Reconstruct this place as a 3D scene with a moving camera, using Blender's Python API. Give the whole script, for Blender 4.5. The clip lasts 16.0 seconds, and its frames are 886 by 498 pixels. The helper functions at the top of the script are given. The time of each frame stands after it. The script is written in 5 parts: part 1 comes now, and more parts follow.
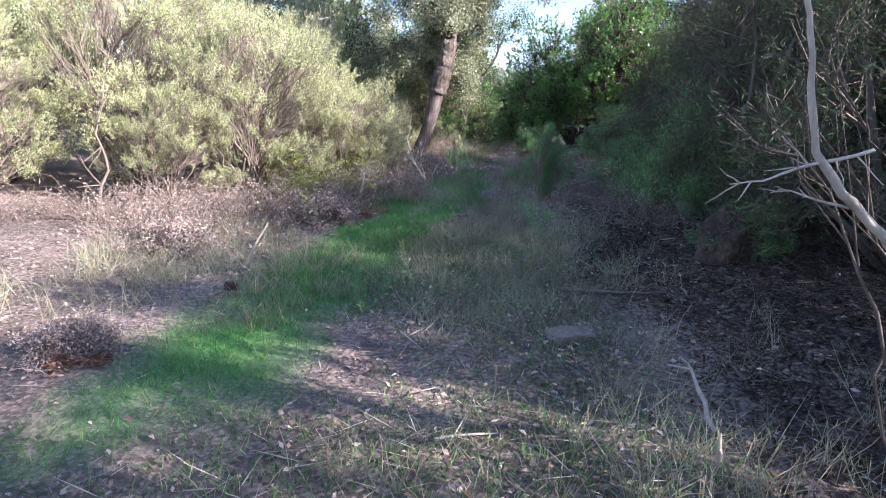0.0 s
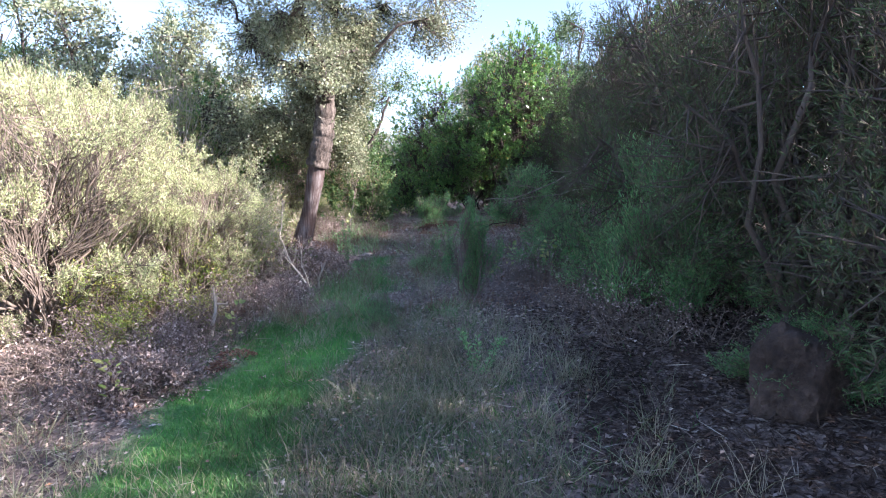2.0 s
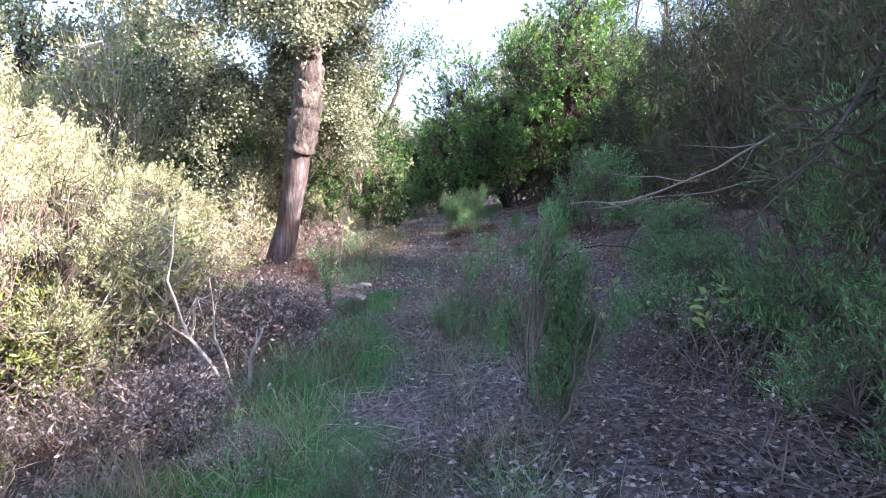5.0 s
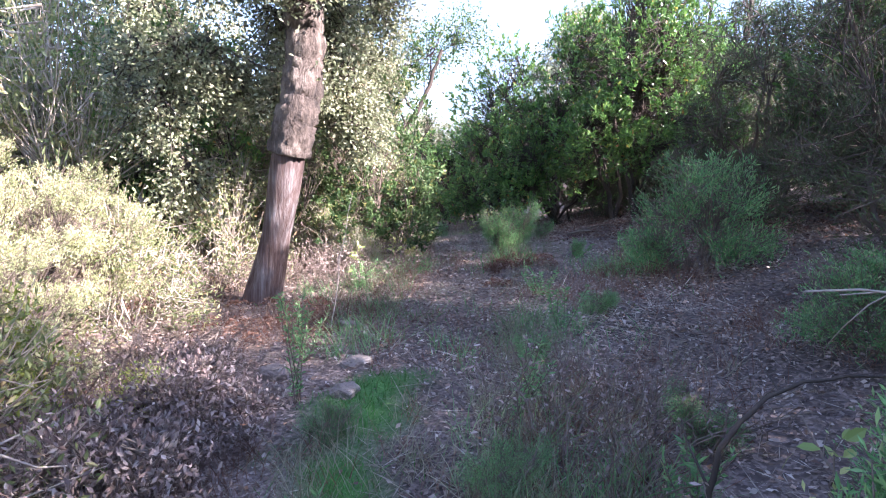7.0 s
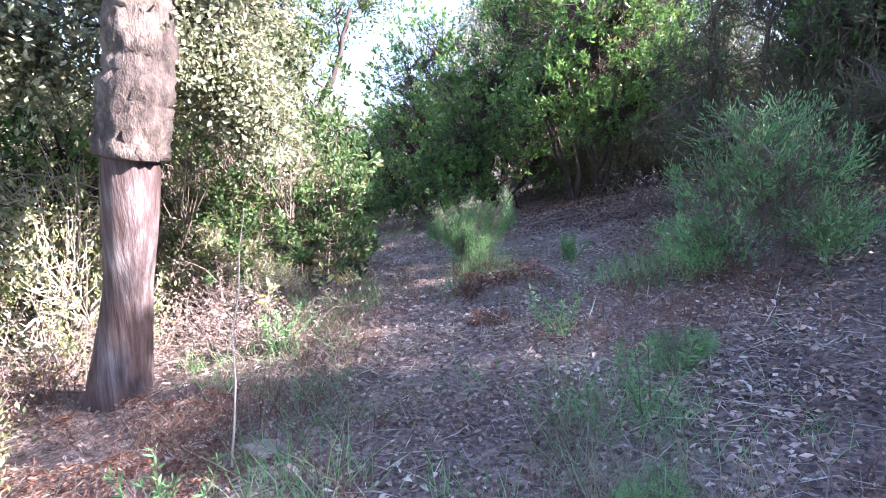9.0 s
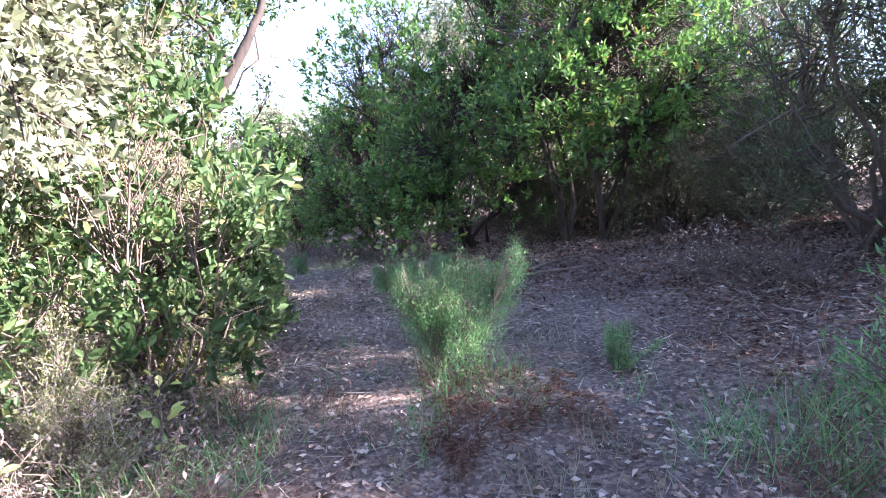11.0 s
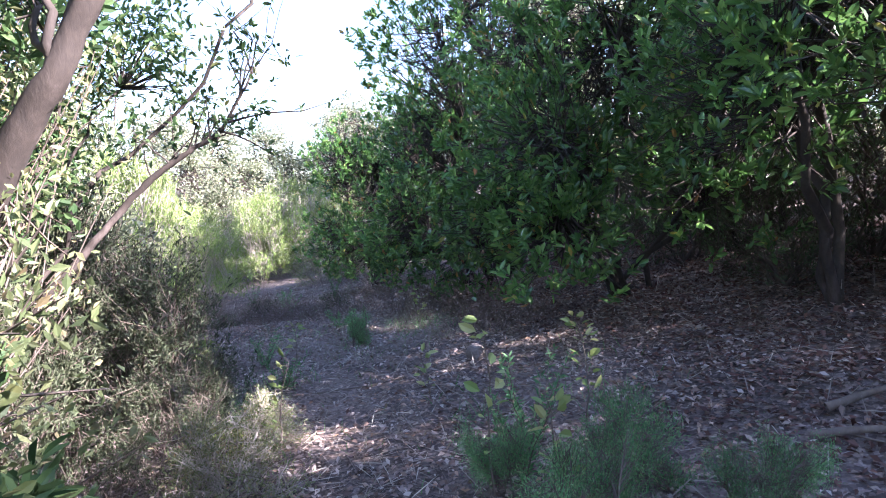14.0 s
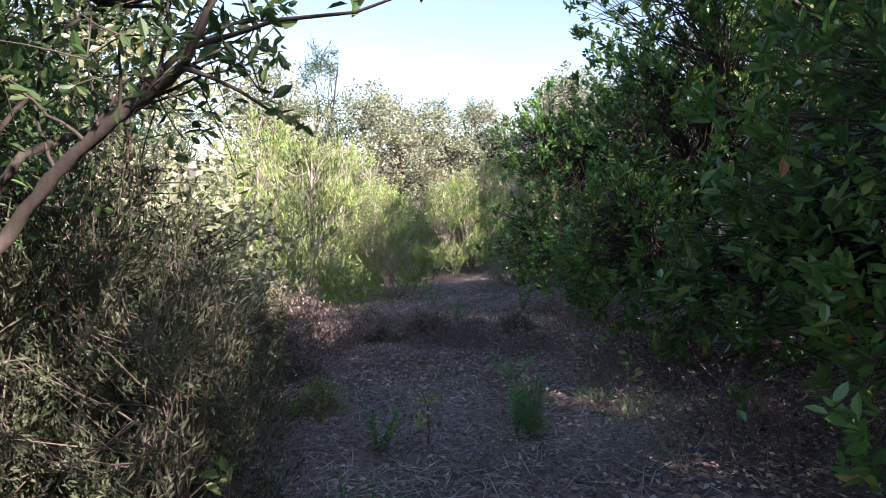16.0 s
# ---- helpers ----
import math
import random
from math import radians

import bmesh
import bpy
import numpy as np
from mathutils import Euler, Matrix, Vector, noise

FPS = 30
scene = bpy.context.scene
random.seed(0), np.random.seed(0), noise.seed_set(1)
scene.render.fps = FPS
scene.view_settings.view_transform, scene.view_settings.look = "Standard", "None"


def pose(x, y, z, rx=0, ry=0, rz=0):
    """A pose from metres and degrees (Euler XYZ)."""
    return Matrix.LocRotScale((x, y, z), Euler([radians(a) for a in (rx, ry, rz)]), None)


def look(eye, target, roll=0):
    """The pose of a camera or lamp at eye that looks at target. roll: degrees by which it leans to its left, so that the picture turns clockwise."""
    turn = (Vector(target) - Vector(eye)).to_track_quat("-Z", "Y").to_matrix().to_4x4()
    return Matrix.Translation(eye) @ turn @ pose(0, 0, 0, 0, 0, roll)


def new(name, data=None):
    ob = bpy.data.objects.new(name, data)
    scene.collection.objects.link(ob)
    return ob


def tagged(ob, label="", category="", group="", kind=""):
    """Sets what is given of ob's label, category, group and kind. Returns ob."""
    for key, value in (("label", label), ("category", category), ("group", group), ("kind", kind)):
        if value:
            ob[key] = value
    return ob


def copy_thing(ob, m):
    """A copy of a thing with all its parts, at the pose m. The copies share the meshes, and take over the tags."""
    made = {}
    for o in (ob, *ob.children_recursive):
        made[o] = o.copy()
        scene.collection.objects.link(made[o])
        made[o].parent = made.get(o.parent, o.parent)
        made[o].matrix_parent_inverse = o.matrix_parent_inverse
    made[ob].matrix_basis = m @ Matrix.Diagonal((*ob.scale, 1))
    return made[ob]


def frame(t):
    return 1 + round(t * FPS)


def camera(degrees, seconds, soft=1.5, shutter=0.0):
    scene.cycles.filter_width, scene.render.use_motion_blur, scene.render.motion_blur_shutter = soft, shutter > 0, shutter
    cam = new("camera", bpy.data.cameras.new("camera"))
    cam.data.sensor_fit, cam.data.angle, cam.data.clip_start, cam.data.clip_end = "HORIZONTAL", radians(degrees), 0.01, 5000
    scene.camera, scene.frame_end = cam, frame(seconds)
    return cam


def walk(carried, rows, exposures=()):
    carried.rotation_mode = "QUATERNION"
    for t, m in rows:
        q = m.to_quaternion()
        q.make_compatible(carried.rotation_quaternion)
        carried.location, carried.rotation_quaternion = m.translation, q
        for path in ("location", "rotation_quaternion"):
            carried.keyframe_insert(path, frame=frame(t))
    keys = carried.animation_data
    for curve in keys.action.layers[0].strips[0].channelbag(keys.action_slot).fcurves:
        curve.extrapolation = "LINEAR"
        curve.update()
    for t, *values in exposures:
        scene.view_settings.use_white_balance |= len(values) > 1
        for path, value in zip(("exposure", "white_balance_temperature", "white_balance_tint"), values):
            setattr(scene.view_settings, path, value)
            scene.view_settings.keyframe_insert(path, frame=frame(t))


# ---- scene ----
cam = camera(72.9, 16.0, soft=1.1, shutter=0.0)
walk(cam, [
    (0.0, pose(0.000, 0.000, 1.500, 78.44, -5.88, 1.20)),
    (0.5, pose(-0.003, 0.518, 1.640, 79.10, -1.96, -0.62)),
    (1.0, pose(-0.026, 1.159, 1.731, 79.37, -0.23, 0.35)),
    (1.5, pose(-0.074, 1.828, 1.735, 83.69, 0.91, -4.64)),
    (2.0, pose(0.002, 2.396, 1.740, 84.93, -1.09, -9.31)),
    (2.5, pose(0.136, 2.955, 1.808, 89.94, 0.49, -5.77)),
    (3.0, pose(0.225, 3.604, 1.775, 89.07, -1.93, -9.46)),
    (5.5, pose(0.509, 6.561, 1.819, 83.64, -0.35, -6.41)),
    (6.0, pose(0.570, 7.146, 1.852, 83.06, -0.19, -6.65)),
    (6.5, pose(0.682, 7.717, 1.927, 81.42, -0.10, -2.01)),
    (7.0, pose(0.691, 8.276, 1.937, 84.48, -1.76, -3.20)),
    (7.5, pose(0.690, 8.791, 1.955, 82.41, 2.29, -7.52)),
    (8.0, pose(0.663, 9.312, 2.003, 81.92, 2.43, -2.61)),
    (8.5, pose(0.550, 9.894, 2.018, 84.45, 2.76, -7.21)),
    (9.0, pose(0.574, 10.478, 1.991, 83.39, 4.00, -11.53)),
    (11.5, pose(1.146, 13.625, 2.190, 84.55, -0.01, -17.00)),
    (12.0, pose(1.291, 14.169, 2.231, 80.64, -1.04, -15.38)),
    (12.5, pose(1.319, 14.806, 2.265, 81.13, 2.47, -13.54)),
    (13.0, pose(1.465, 15.392, 2.279, 83.03, 3.25, -12.82)),
    (13.5, pose(1.565, 15.945, 2.331, 82.95, 0.89, -9.45)),
    (14.0, pose(1.649, 16.480, 2.396, 84.26, 3.38, -7.80)),
    (14.5, pose(1.745, 17.093, 2.397, 84.14, 4.68, -2.10)),
    (15.0, pose(1.794, 17.703, 2.411, 82.95, -0.21, 2.13)),
    (15.5, pose(1.843, 18.314, 2.475, 81.57, 3.19, 5.90)),
    (16.0, pose(1.859, 18.874, 2.517, 83.25, 1.35, 12.72)),
], exposures=[(0.0, 2.10, 6030, 20), (0.7, 2.15, 6030, 20), (1.5, 2.30, 6050, 22), (2.2, 2.2, 6200, 21), (2.6, 1.8, 6650, 9), (3.2, 1.35, 7000, 4), (4.4, 2.15, 6300, 14), (5.4, 2.90, 6350, 30), (7.0, 2.75, 6150, 29),
              (9.0, 3.20, 6050, 30), (11.5, 3.25, 6100, 29), (12.5, 3.65, 6100, 22), (13.5, 3.20, 5850, 25), (14.5, 2.60, 5900, 30), (15.3, 2.30, 6250, 28), (16.0, 1.80, 6550, 22)])

# ---- world and sun ----
SUN_TO = Vector((0.82, -0.40, 0.56)).normalized()
world = bpy.data.worlds.new("world")
scene.world = world
world.use_nodes = True
wn = world.node_tree
sky = wn.nodes.new("ShaderNodeTexSky")
sky.sky_type = "NISHITA"
sky.sun_disc = False
sky.sun_elevation = math.asin(SUN_TO.z)
sky.sun_rotation = math.atan2(SUN_TO.x, SUN_TO.y)
sky.dust_density = 0.4
wn.links.new(sky.outputs[0], wn.nodes["Background"].inputs[0])
wn.nodes["Background"].inputs[1].default_value = 0.092
sun = new("sun", bpy.data.lights.new("sun", "SUN"))
sun.data.energy = 5.0
sun.data.angle = radians(0.53)
sun.data.color = (1.0, 0.93, 0.82)
sun.matrix_world = look(SUN_TO * 40, (0, 0, 0))


# ---- materials ----
def nodes_of(name):
    m = bpy.data.materials.new(name)
    m.use_nodes = True
    return m, m.node_tree.nodes, m.node_tree.links, m.node_tree.nodes["Principled BSDF"]


def ramp(nodes, stops, smooth=True):
    r = nodes.new("ShaderNodeValToRGB")
    r.color_ramp.interpolation = "LINEAR" if smooth else "CONSTANT"
    els = r.color_ramp.elements
    while len(els) < len(stops):
        els.new(0.5)
    for e, (p, c) in zip(els, stops):
        e.position = p
        e.color = (*c, 1)
    return r


def leaf_material(name, stops, rough=0.5, through_light=0.3, gloss=0.4):
    """Thin leaf: every leaf takes its own tint, light passes partly through the blade."""
    m, n, l, b = nodes_of(name)
    geo = n.new("ShaderNodeNewGeometry")
    r = ramp(n, stops)
    l.new(geo.outputs["Random Per Island"], r.inputs[0])
    tex = n.new("ShaderNodeTexNoise")
    tex.inputs["Scale"].default_value = 1.3
    tc = n.new("ShaderNodeNewGeometry")
    l.new(tc.outputs["Position"], tex.inputs["Vector"])
    hsv = n.new("ShaderNodeHueSaturation")
    mr = n.new("ShaderNodeMapRange")
    mr.inputs["From Min"].default_value = 0.3
    mr.inputs["From Max"].default_value = 0.7
    mr.inputs["To Min"].default_value = 0.65
    mr.inputs["To Max"].default_value = 1.35
    l.new(tex.outputs["Fac"], mr.inputs["Value"])
    l.new(mr.outputs[0], hsv.inputs["Value"])
    l.new(r.outputs[0], hsv.inputs["Color"])
    l.new(hsv.outputs[0], b.inputs["Base Color"])
    b.inputs["Roughness"].default_value = rough
    b.inputs["Specular IOR Level"].default_value = gloss
    tr = n.new("ShaderNodeBsdfTranslucent")
    l.new(hsv.outputs[0], tr.inputs["Color"])
    mix = n.new("ShaderNodeMixShader")
    mix.inputs[0].default_value = through_light
    l.new(b.outputs[0], mix.inputs[1])
    l.new(tr.outputs[0], mix.inputs[2])
    l.new(mix.outputs[0], n["Material Output"].inputs["Surface"])
    return m


def bark_material(name, stops, scale=14.0, stretch=0.25, bump=0.5, dist=0.02, rough=0.9):
    m, n, l, b = nodes_of(name)
    tc = n.new("ShaderNodeTexCoord")
    mp = n.new("ShaderNodeMapping")
    mp.inputs["Scale"].default_value = (1, 1, stretch)
    l.new(tc.outputs["Object"], mp.inputs[0])
    a = n.new("ShaderNodeTexNoise")
    a.inputs["Scale"].default_value = scale
    a.inputs["Detail"].default_value = 6
    a.inputs["Roughness"].default_value = 0.7
    l.new(mp.outputs[0], a.inputs["Vector"])
    big = n.new("ShaderNodeTexNoise")
    big.inputs["Scale"].default_value = 2.2
    l.new(tc.outputs["Object"], big.inputs["Vector"])
    add = n.new("ShaderNodeMath")
    add.operation = "MULTIPLY_ADD"
    add.inputs[1].default_value = 0.6
    l.new(a.outputs["Fac"], add.inputs[0])
    half = n.new("ShaderNodeMath")
    half.operation = "MULTIPLY"
    half.inputs[1].default_value = 0.4
    l.new(big.outputs["Fac"], half.inputs[0])
    l.new(half.outputs[0], add.inputs[2])
    r = ramp(n, stops)
    l.new(add.outputs[0], r.inputs[0])
    l.new(r.outputs[0], b.inputs["Base Color"])
    b.inputs["Roughness"].default_value = rough
    bp = n.new("ShaderNodeBump")
    bp.inputs["Strength"].default_value = bump
    bp.inputs["Distance"].default_value = dist
    l.new(a.outputs["Fac"], bp.inputs["Height"])
    l.new(bp.outputs[0], b.inputs["Normal"])
    return m


# heath on the left: pale tones carry the full sun in the colour
M_HEATH_SUNLIT = leaf_material("sunlit_heath_sprigs", [(0.0, (0.16, 0.13, 0.09)), (0.15, (0.27, 0.31, 0.15)), (0.55, (0.44, 0.49, 0.25)), (0.85, (0.60, 0.62, 0.38)), (0.93, (0.46, 0.36, 0.28)), (1.0, (0.36, 0.27, 0.21))], 0.55, 0.4, 0.35)
# brown heath of the right bank, with its shade painted into the tones
M_HEATH_BROWN_SHADED = leaf_material("brown_heath_sprigs_shaded", [(0.0, (0.075, 0.06, 0.045)), (0.3, (0.10, 0.09, 0.06)), (0.7, (0.07, 0.115, 0.05)), (0.92, (0.10, 0.15, 0.065)), (1.0, (0.20, 0.18, 0.13))], 0.65, 0.25, 0.3)
# green heath darkened in colour to stand for the shade it grows in
M_HEATH_SHADED = leaf_material("shaded_heath_sprigs", [(0.0, (0.055, 0.065, 0.04)), (0.5, (0.09, 0.115, 0.06)), (1.0, (0.16, 0.17, 0.11))], 0.6, 0.3, 0.3)
M_ARBUTUS = leaf_material("strawberry_tree_leaf", [(0.0, (0.06, 0.14, 0.04)), (0.5, (0.11, 0.245, 0.06)), (0.9, (0.18, 0.33, 0.085)), (0.97, (0.25, 0.38, 0.10)), (0.985, (0.45, 0.38, 0.08)), (1.0, (0.40, 0.18, 0.08))], 0.3, 0.36, 0.7)
M_ARBUTUS_YOUNG = leaf_material("young_strawberry_tree_leaf", [(0.0, (0.05, 0.105, 0.04)), (0.5, (0.09, 0.16, 0.06)), (0.9, (0.14, 0.215, 0.085)), (1.0, (0.34, 0.33, 0.13))], 0.42, 0.42, 0.4)
M_OAK = leaf_material("cork_oak_leaf", [(0.0, (0.14, 0.17, 0.095)), (0.5, (0.26, 0.29, 0.175)), (0.9, (0.40, 0.42, 0.30)), (1.0, (0.42, 0.36, 0.22))], 0.4, 0.35, 0.5)
M_BROOM = leaf_material("broom_blade", [(0.0, (0.10, 0.25, 0.10)), (0.6, (0.175, 0.375, 0.15)), (0.95, (0.30, 0.48, 0.21)), (1.0, (0.42, 0.46, 0.22))], 0.5, 0.38, 0.35)
# broom for the far bushes, brightened in colour to look sunlit
M_BROOM_LIT = leaf_material("sunlit_broom_blade", [(0.0, (0.18, 0.27, 0.08)), (0.6, (0.28, 0.38, 0.12)), (1.0, (0.42, 0.45, 0.20))], 0.5, 0.35, 0.35)
M_DARK = leaf_material("pine_needles", [(0.0, (0.035, 0.07, 0.03)), (0.6, (0.06, 0.11, 0.045)), (1.0, (0.10, 0.15, 0.06))], 0.55, 0.2, 0.35)
M_YELLOW = leaf_material("yellow_green_leaf", [(0.0, (0.15, 0.24, 0.05)), (0.6, (0.26, 0.34, 0.075)), (1.0, (0.46, 0.42, 0.12))], 0.45, 0.4, 0.4)
M_SCRUB = leaf_material("scrub_leaf", [(0.0, (0.15, 0.20, 0.09)), (0.5, (0.25, 0.30, 0.13)), (0.85, (0.36, 0.36, 0.19)), (1.0, (0.40, 0.28, 0.16))], 0.5, 0.35, 0.4)
M_LITTER = leaf_material("dead_leaf", [(0.0, (0.13, 0.08, 0.065)), (0.35, (0.27, 0.19, 0.16)), (0.65, (0.39, 0.31, 0.27)), (0.86, (0.58, 0.51, 0.45)), (1.0, (0.42, 0.23, 0.14))], 0.65, 0.1, 0.3)
M_DRY = leaf_material("dry_grass_blade", [(0.0, (0.22, 0.19, 0.14)), (0.4, (0.36, 0.32, 0.24)), (0.75, (0.20, 0.26, 0.14)), (1.0, (0.48, 0.43, 0.31))], 0.6, 0.3, 0.3)
M_GRASS = leaf_material("green_grass_blade", [(0.0, (0.055, 0.20, 0.045)), (0.6, (0.09, 0.30, 0.07)), (0.88, (0.16, 0.29, 0.09)), (1.0, (0.33, 0.30, 0.18))], 0.45, 0.4, 0.4)
M_RED = leaf_material("dead_bracken", [(0.0, (0.13, 0.065, 0.045)), (0.6, (0.22, 0.115, 0.085)), (1.0, (0.34, 0.24, 0.18))], 0.7, 0.3, 0.2)
M_TWIG = bark_material("grey_twig", [(0.3, (0.10, 0.075, 0.06)), (0.55, (0.19, 0.15, 0.125)), (0.75, (0.30, 0.26, 0.23))], 30, 0.3, 0.3, 0.004)
M_HEATHWOOD = bark_material("old_heath_wood", [(0.3, (0.05, 0.038, 0.032)), (0.55, (0.11, 0.085, 0.072)), (0.75, (0.21, 0.18, 0.16))], 30, 0.3, 0.4, 0.005)
M_PALE = bark_material("bleached_wood", [(0.3, (0.22, 0.18, 0.15)), (0.5, (0.40, 0.35, 0.30)), (0.7, (0.55, 0.50, 0.44))], 26, 0.2, 0.4, 0.006)
M_DARKBARK = bark_material("dark_bark", [(0.3, (0.025, 0.02, 0.018)), (0.55, (0.065, 0.05, 0.042)), (0.75, (0.14, 0.11, 0.10))], 24, 0.3, 0.5, 0.008)
M_CORK = bark_material("raw_cork_bark", [(0.36, (0.022, 0.017, 0.015)), (0.5, (0.085, 0.065, 0.055)), (0.7, (0.26, 0.22, 0.19))], 13, 0.5, 1.0, 0.06)
M_STRIPPED = bark_material("stripped_cork_trunk", [(0.36, (0.022, 0.014, 0.013)), (0.47, (0.075, 0.045, 0.04)), (0.55, (0.12, 0.09, 0.085)), (0.66, (0.24, 0.22, 0.22))], 22, 0.06, 1.0, 0.02, 0.8)
M_STONE = bark_material("field_stone", [(0.3, (0.13, 0.105, 0.09)), (0.5, (0.24, 0.20, 0.18)), (0.72, (0.38, 0.34, 0.31))], 18, 1.0, 0.6, 0.02)
M_CLOD = bark_material("brown_stone", [(0.34, (0.022, 0.015, 0.012)), (0.5, (0.065, 0.042, 0.033)), (0.68, (0.15, 0.105, 0.085))], 16, 1.0, 1.0, 0.03)


# ---- ground shape ----
YS = [-400, -60, -6, 0, 4.8, 7, 12, 14, 16, 18, 20, 22, 24, 26, 30, 36, 60, 140, 900]
ZS = [-4, -2.5, -0.3, 0, 0.28, 0.38, 0.72, 0.87, 0.98, 1.06, 1.0, 0.87, 0.72, 0.6, 0.35, 0.2, 1.0, 3.0, 3.0]
PX = [-60, 0, 6, 10, 14, 18, 22, 26, 36, 60]
PC = [0, 0, 0.3, 0.6, 1.1, 1.7, 1.5, 0.9, 0.2, 0]


def wavy(x, y, k, s):
    return (np.sin(x * k + 1.3 * np.sin(y * k * 0.7 + s)) + np.sin(y * k * 1.13 + 1.7 * np.sin(x * k * 0.6 + s * 2))) * 0.5


def ground(x, y):
    """Height of the ground: a path along a hillside that rises to the right of the walker."""
    x, y = np.asarray(x, float), np.asarray(y, float)
    z = sum(np.interp(y + o, YS, ZS) for o in (-1.0, -0.5, 0, 0.5, 1.0)) / 5
    d = x - np.interp(y, PX, PC)
    side = np.where(d > 1.6, 1.6 + (np.minimum(d, 9) - 1.6) * 2.2, np.where(d < -2.5, -2.5 + (np.maximum(d, -9) + 2.5) * 0.5, d))
    near = np.exp(-(np.maximum(np.abs(x) - 15, 0) / 30) ** 2)
    fine = 0.022 * wavy(x, y, 2.9, 0.4) + 0.012 * wavy(x, y, 8.3, 2.0) + 0.008 * wavy(x + y, y - x, 17.0, 1.0)
    far = np.maximum(np.hypot(x, y - 15) - 60, 0) * 0.03
    return z + 0.09 * side * near + fine + np.minimum(far, 6)


def strip(x, y, pts, width):
    """How far inside a band along pts: 1 on its line, 0 at its ragged edge."""
    best = np.full(np.shape(x), 9.0)
    for (ax, ay), (bx, by) in zip(pts, pts[1:]):
        h = np.clip(((x - ax) * (bx - ax) + (y - ay) * (by - ay)) / ((bx - ax) ** 2 + (by - ay) ** 2), 0, 1)
        best = np.minimum(best, np.hypot(x - ax - h * (bx - ax), y - ay - h * (by - ay)))
    return np.clip(1 - (best + 0.2 * wavy(x, y, 3.1, 0.9) + 0.12 * wavy(x, y, 9, 2.2)) / width, 0, 1)


LAWN_A = [(-1.5, 2.6), (-1.25, 3.6), (-0.95, 5.0), (-0.75, 6.6), (-0.35, 8.0), (0.0, 9.0)]
LAWN_B = [(0.05, 8.9), (0.25, 9.6), (0.42, 11.0), (0.45, 11.9)]


def lawn(x, y):
    fade = np.interp(y, [1.5, 4.6, 5.6, 8.5, 9.2, 12], [0.3, 0.55, 1.0, 1.0, 0.8, 0.5])
    return np.maximum(strip(x, y, LAWN_A, 0.68), strip(x, y, LAWN_B, 0.42)) * fade


# ---- mesh makers ----
def quad_mesh(name, verts, quads, material, smooth=False):
    verts, quads = np.asarray(verts, np.float32), np.asarray(quads, np.int32)
    me = bpy.data.meshes.new(name)
    me.vertices.add(len(verts))
    me.vertices.foreach_set("co", verts.ravel())
    me.loops.add(quads.size)
    me.loops.foreach_set("vertex_index", quads.ravel())
    me.polygons.add(len(quads))
    me.polygons.foreach_set("loop_start", np.arange(0, quads.size, 4, dtype=np.int32))
    me.polygons.foreach_set("use_smooth", np.full(len(quads), smooth))
    me.update(calc_edges=True)
    me.materials.append(material)
    return me


class Geo:
    """Collects quads for one mesh."""

    def __init__(self):
        self.v, self.q, self.n = [], [], 0

    def add(self, v, q):
        self.v.append(v)
        self.q.append(q + self.n)
        self.n += len(v)

    def mesh(self, name, material, smooth=False):
        return quad_mesh(name, np.concatenate(self.v), np.concatenate(self.q), material, smooth)


def unit(a):
    return a / np.maximum(np.linalg.norm(a, axis=-1, keepdims=True), 1e-9)


def tube(g, pts, radii, sides=6, rough=0.0, rng=None):
    """A tapered limb along pts, closed at its tip."""
    pts, radii = np.asarray(pts, float), np.asarray(radii, float)
    d = unit(np.gradient(pts, axis=0))
    ref = np.array([0.31, 0.95, 0.1]) if abs(d[0][2]) > 0.6 else np.array([0.1, 0.2, 1.0])
    a = unit(np.cross(d, ref))
    b = np.cross(d, a)
    ang = np.arange(sides) * 2 * np.pi / sides
    rr = radii[:, None] * np.ones((1, sides))
    if rough:
        rr = rr * (1 + rough * rng.uniform(-1, 1, rr.shape))
    v = pts[:, None] + rr[..., None] * (a[:, None] * np.cos(ang)[None, :, None] + b[:, None] * np.sin(ang)[None, :, None])
    n = len(pts)
    i = np.arange(n - 1)[:, None] * sides
    j = np.arange(sides)[None]
    k = (j + 1) % sides
    q = np.stack([i + j, i + k, i + sides + k, i + sides + j], -1).reshape(-1, 4)
    g.add(v.reshape(-1, 3), q)


def bent(rng, a, b, n=6, sag=0.0, wander=0.06):
    """A crooked line from a to b."""
    a, b = np.asarray(a, float), np.asarray(b, float)
    s = np.linspace(0, 1, n)[:, None]
    ln = np.linalg.norm(b - a)
    w = np.cumsum(rng.normal(0, wander * ln / n ** 0.5, (n, 3)), 0)
    w = w - s * w[-1] - (1 - s) * w[0]
    p = a + (b - a) * s + w
    p[:, 2] += sag * ln * np.sin(np.pi * s[:, 0])
    return p


def small_leaves(g, base, way, length, width, rng):
    """Folded diamond leaves, one quad each."""
    n = len(base)
    side = unit(np.cross(way, rng.normal(size=(n, 3))))
    up = np.cross(side, way)
    length, width = np.broadcast_to(length, n)[:, None], np.broadcast_to(width, n)[:, None]
    mid = base + way * length * 0.5
    v = np.stack([base, mid + side * width * 0.5 + up * width * 0.15, base + way * length, mid - side * width * 0.5 + up * width * 0.15], 1)
    g.add(v.reshape(-1, 3), np.arange(4 * n).reshape(n, 4))


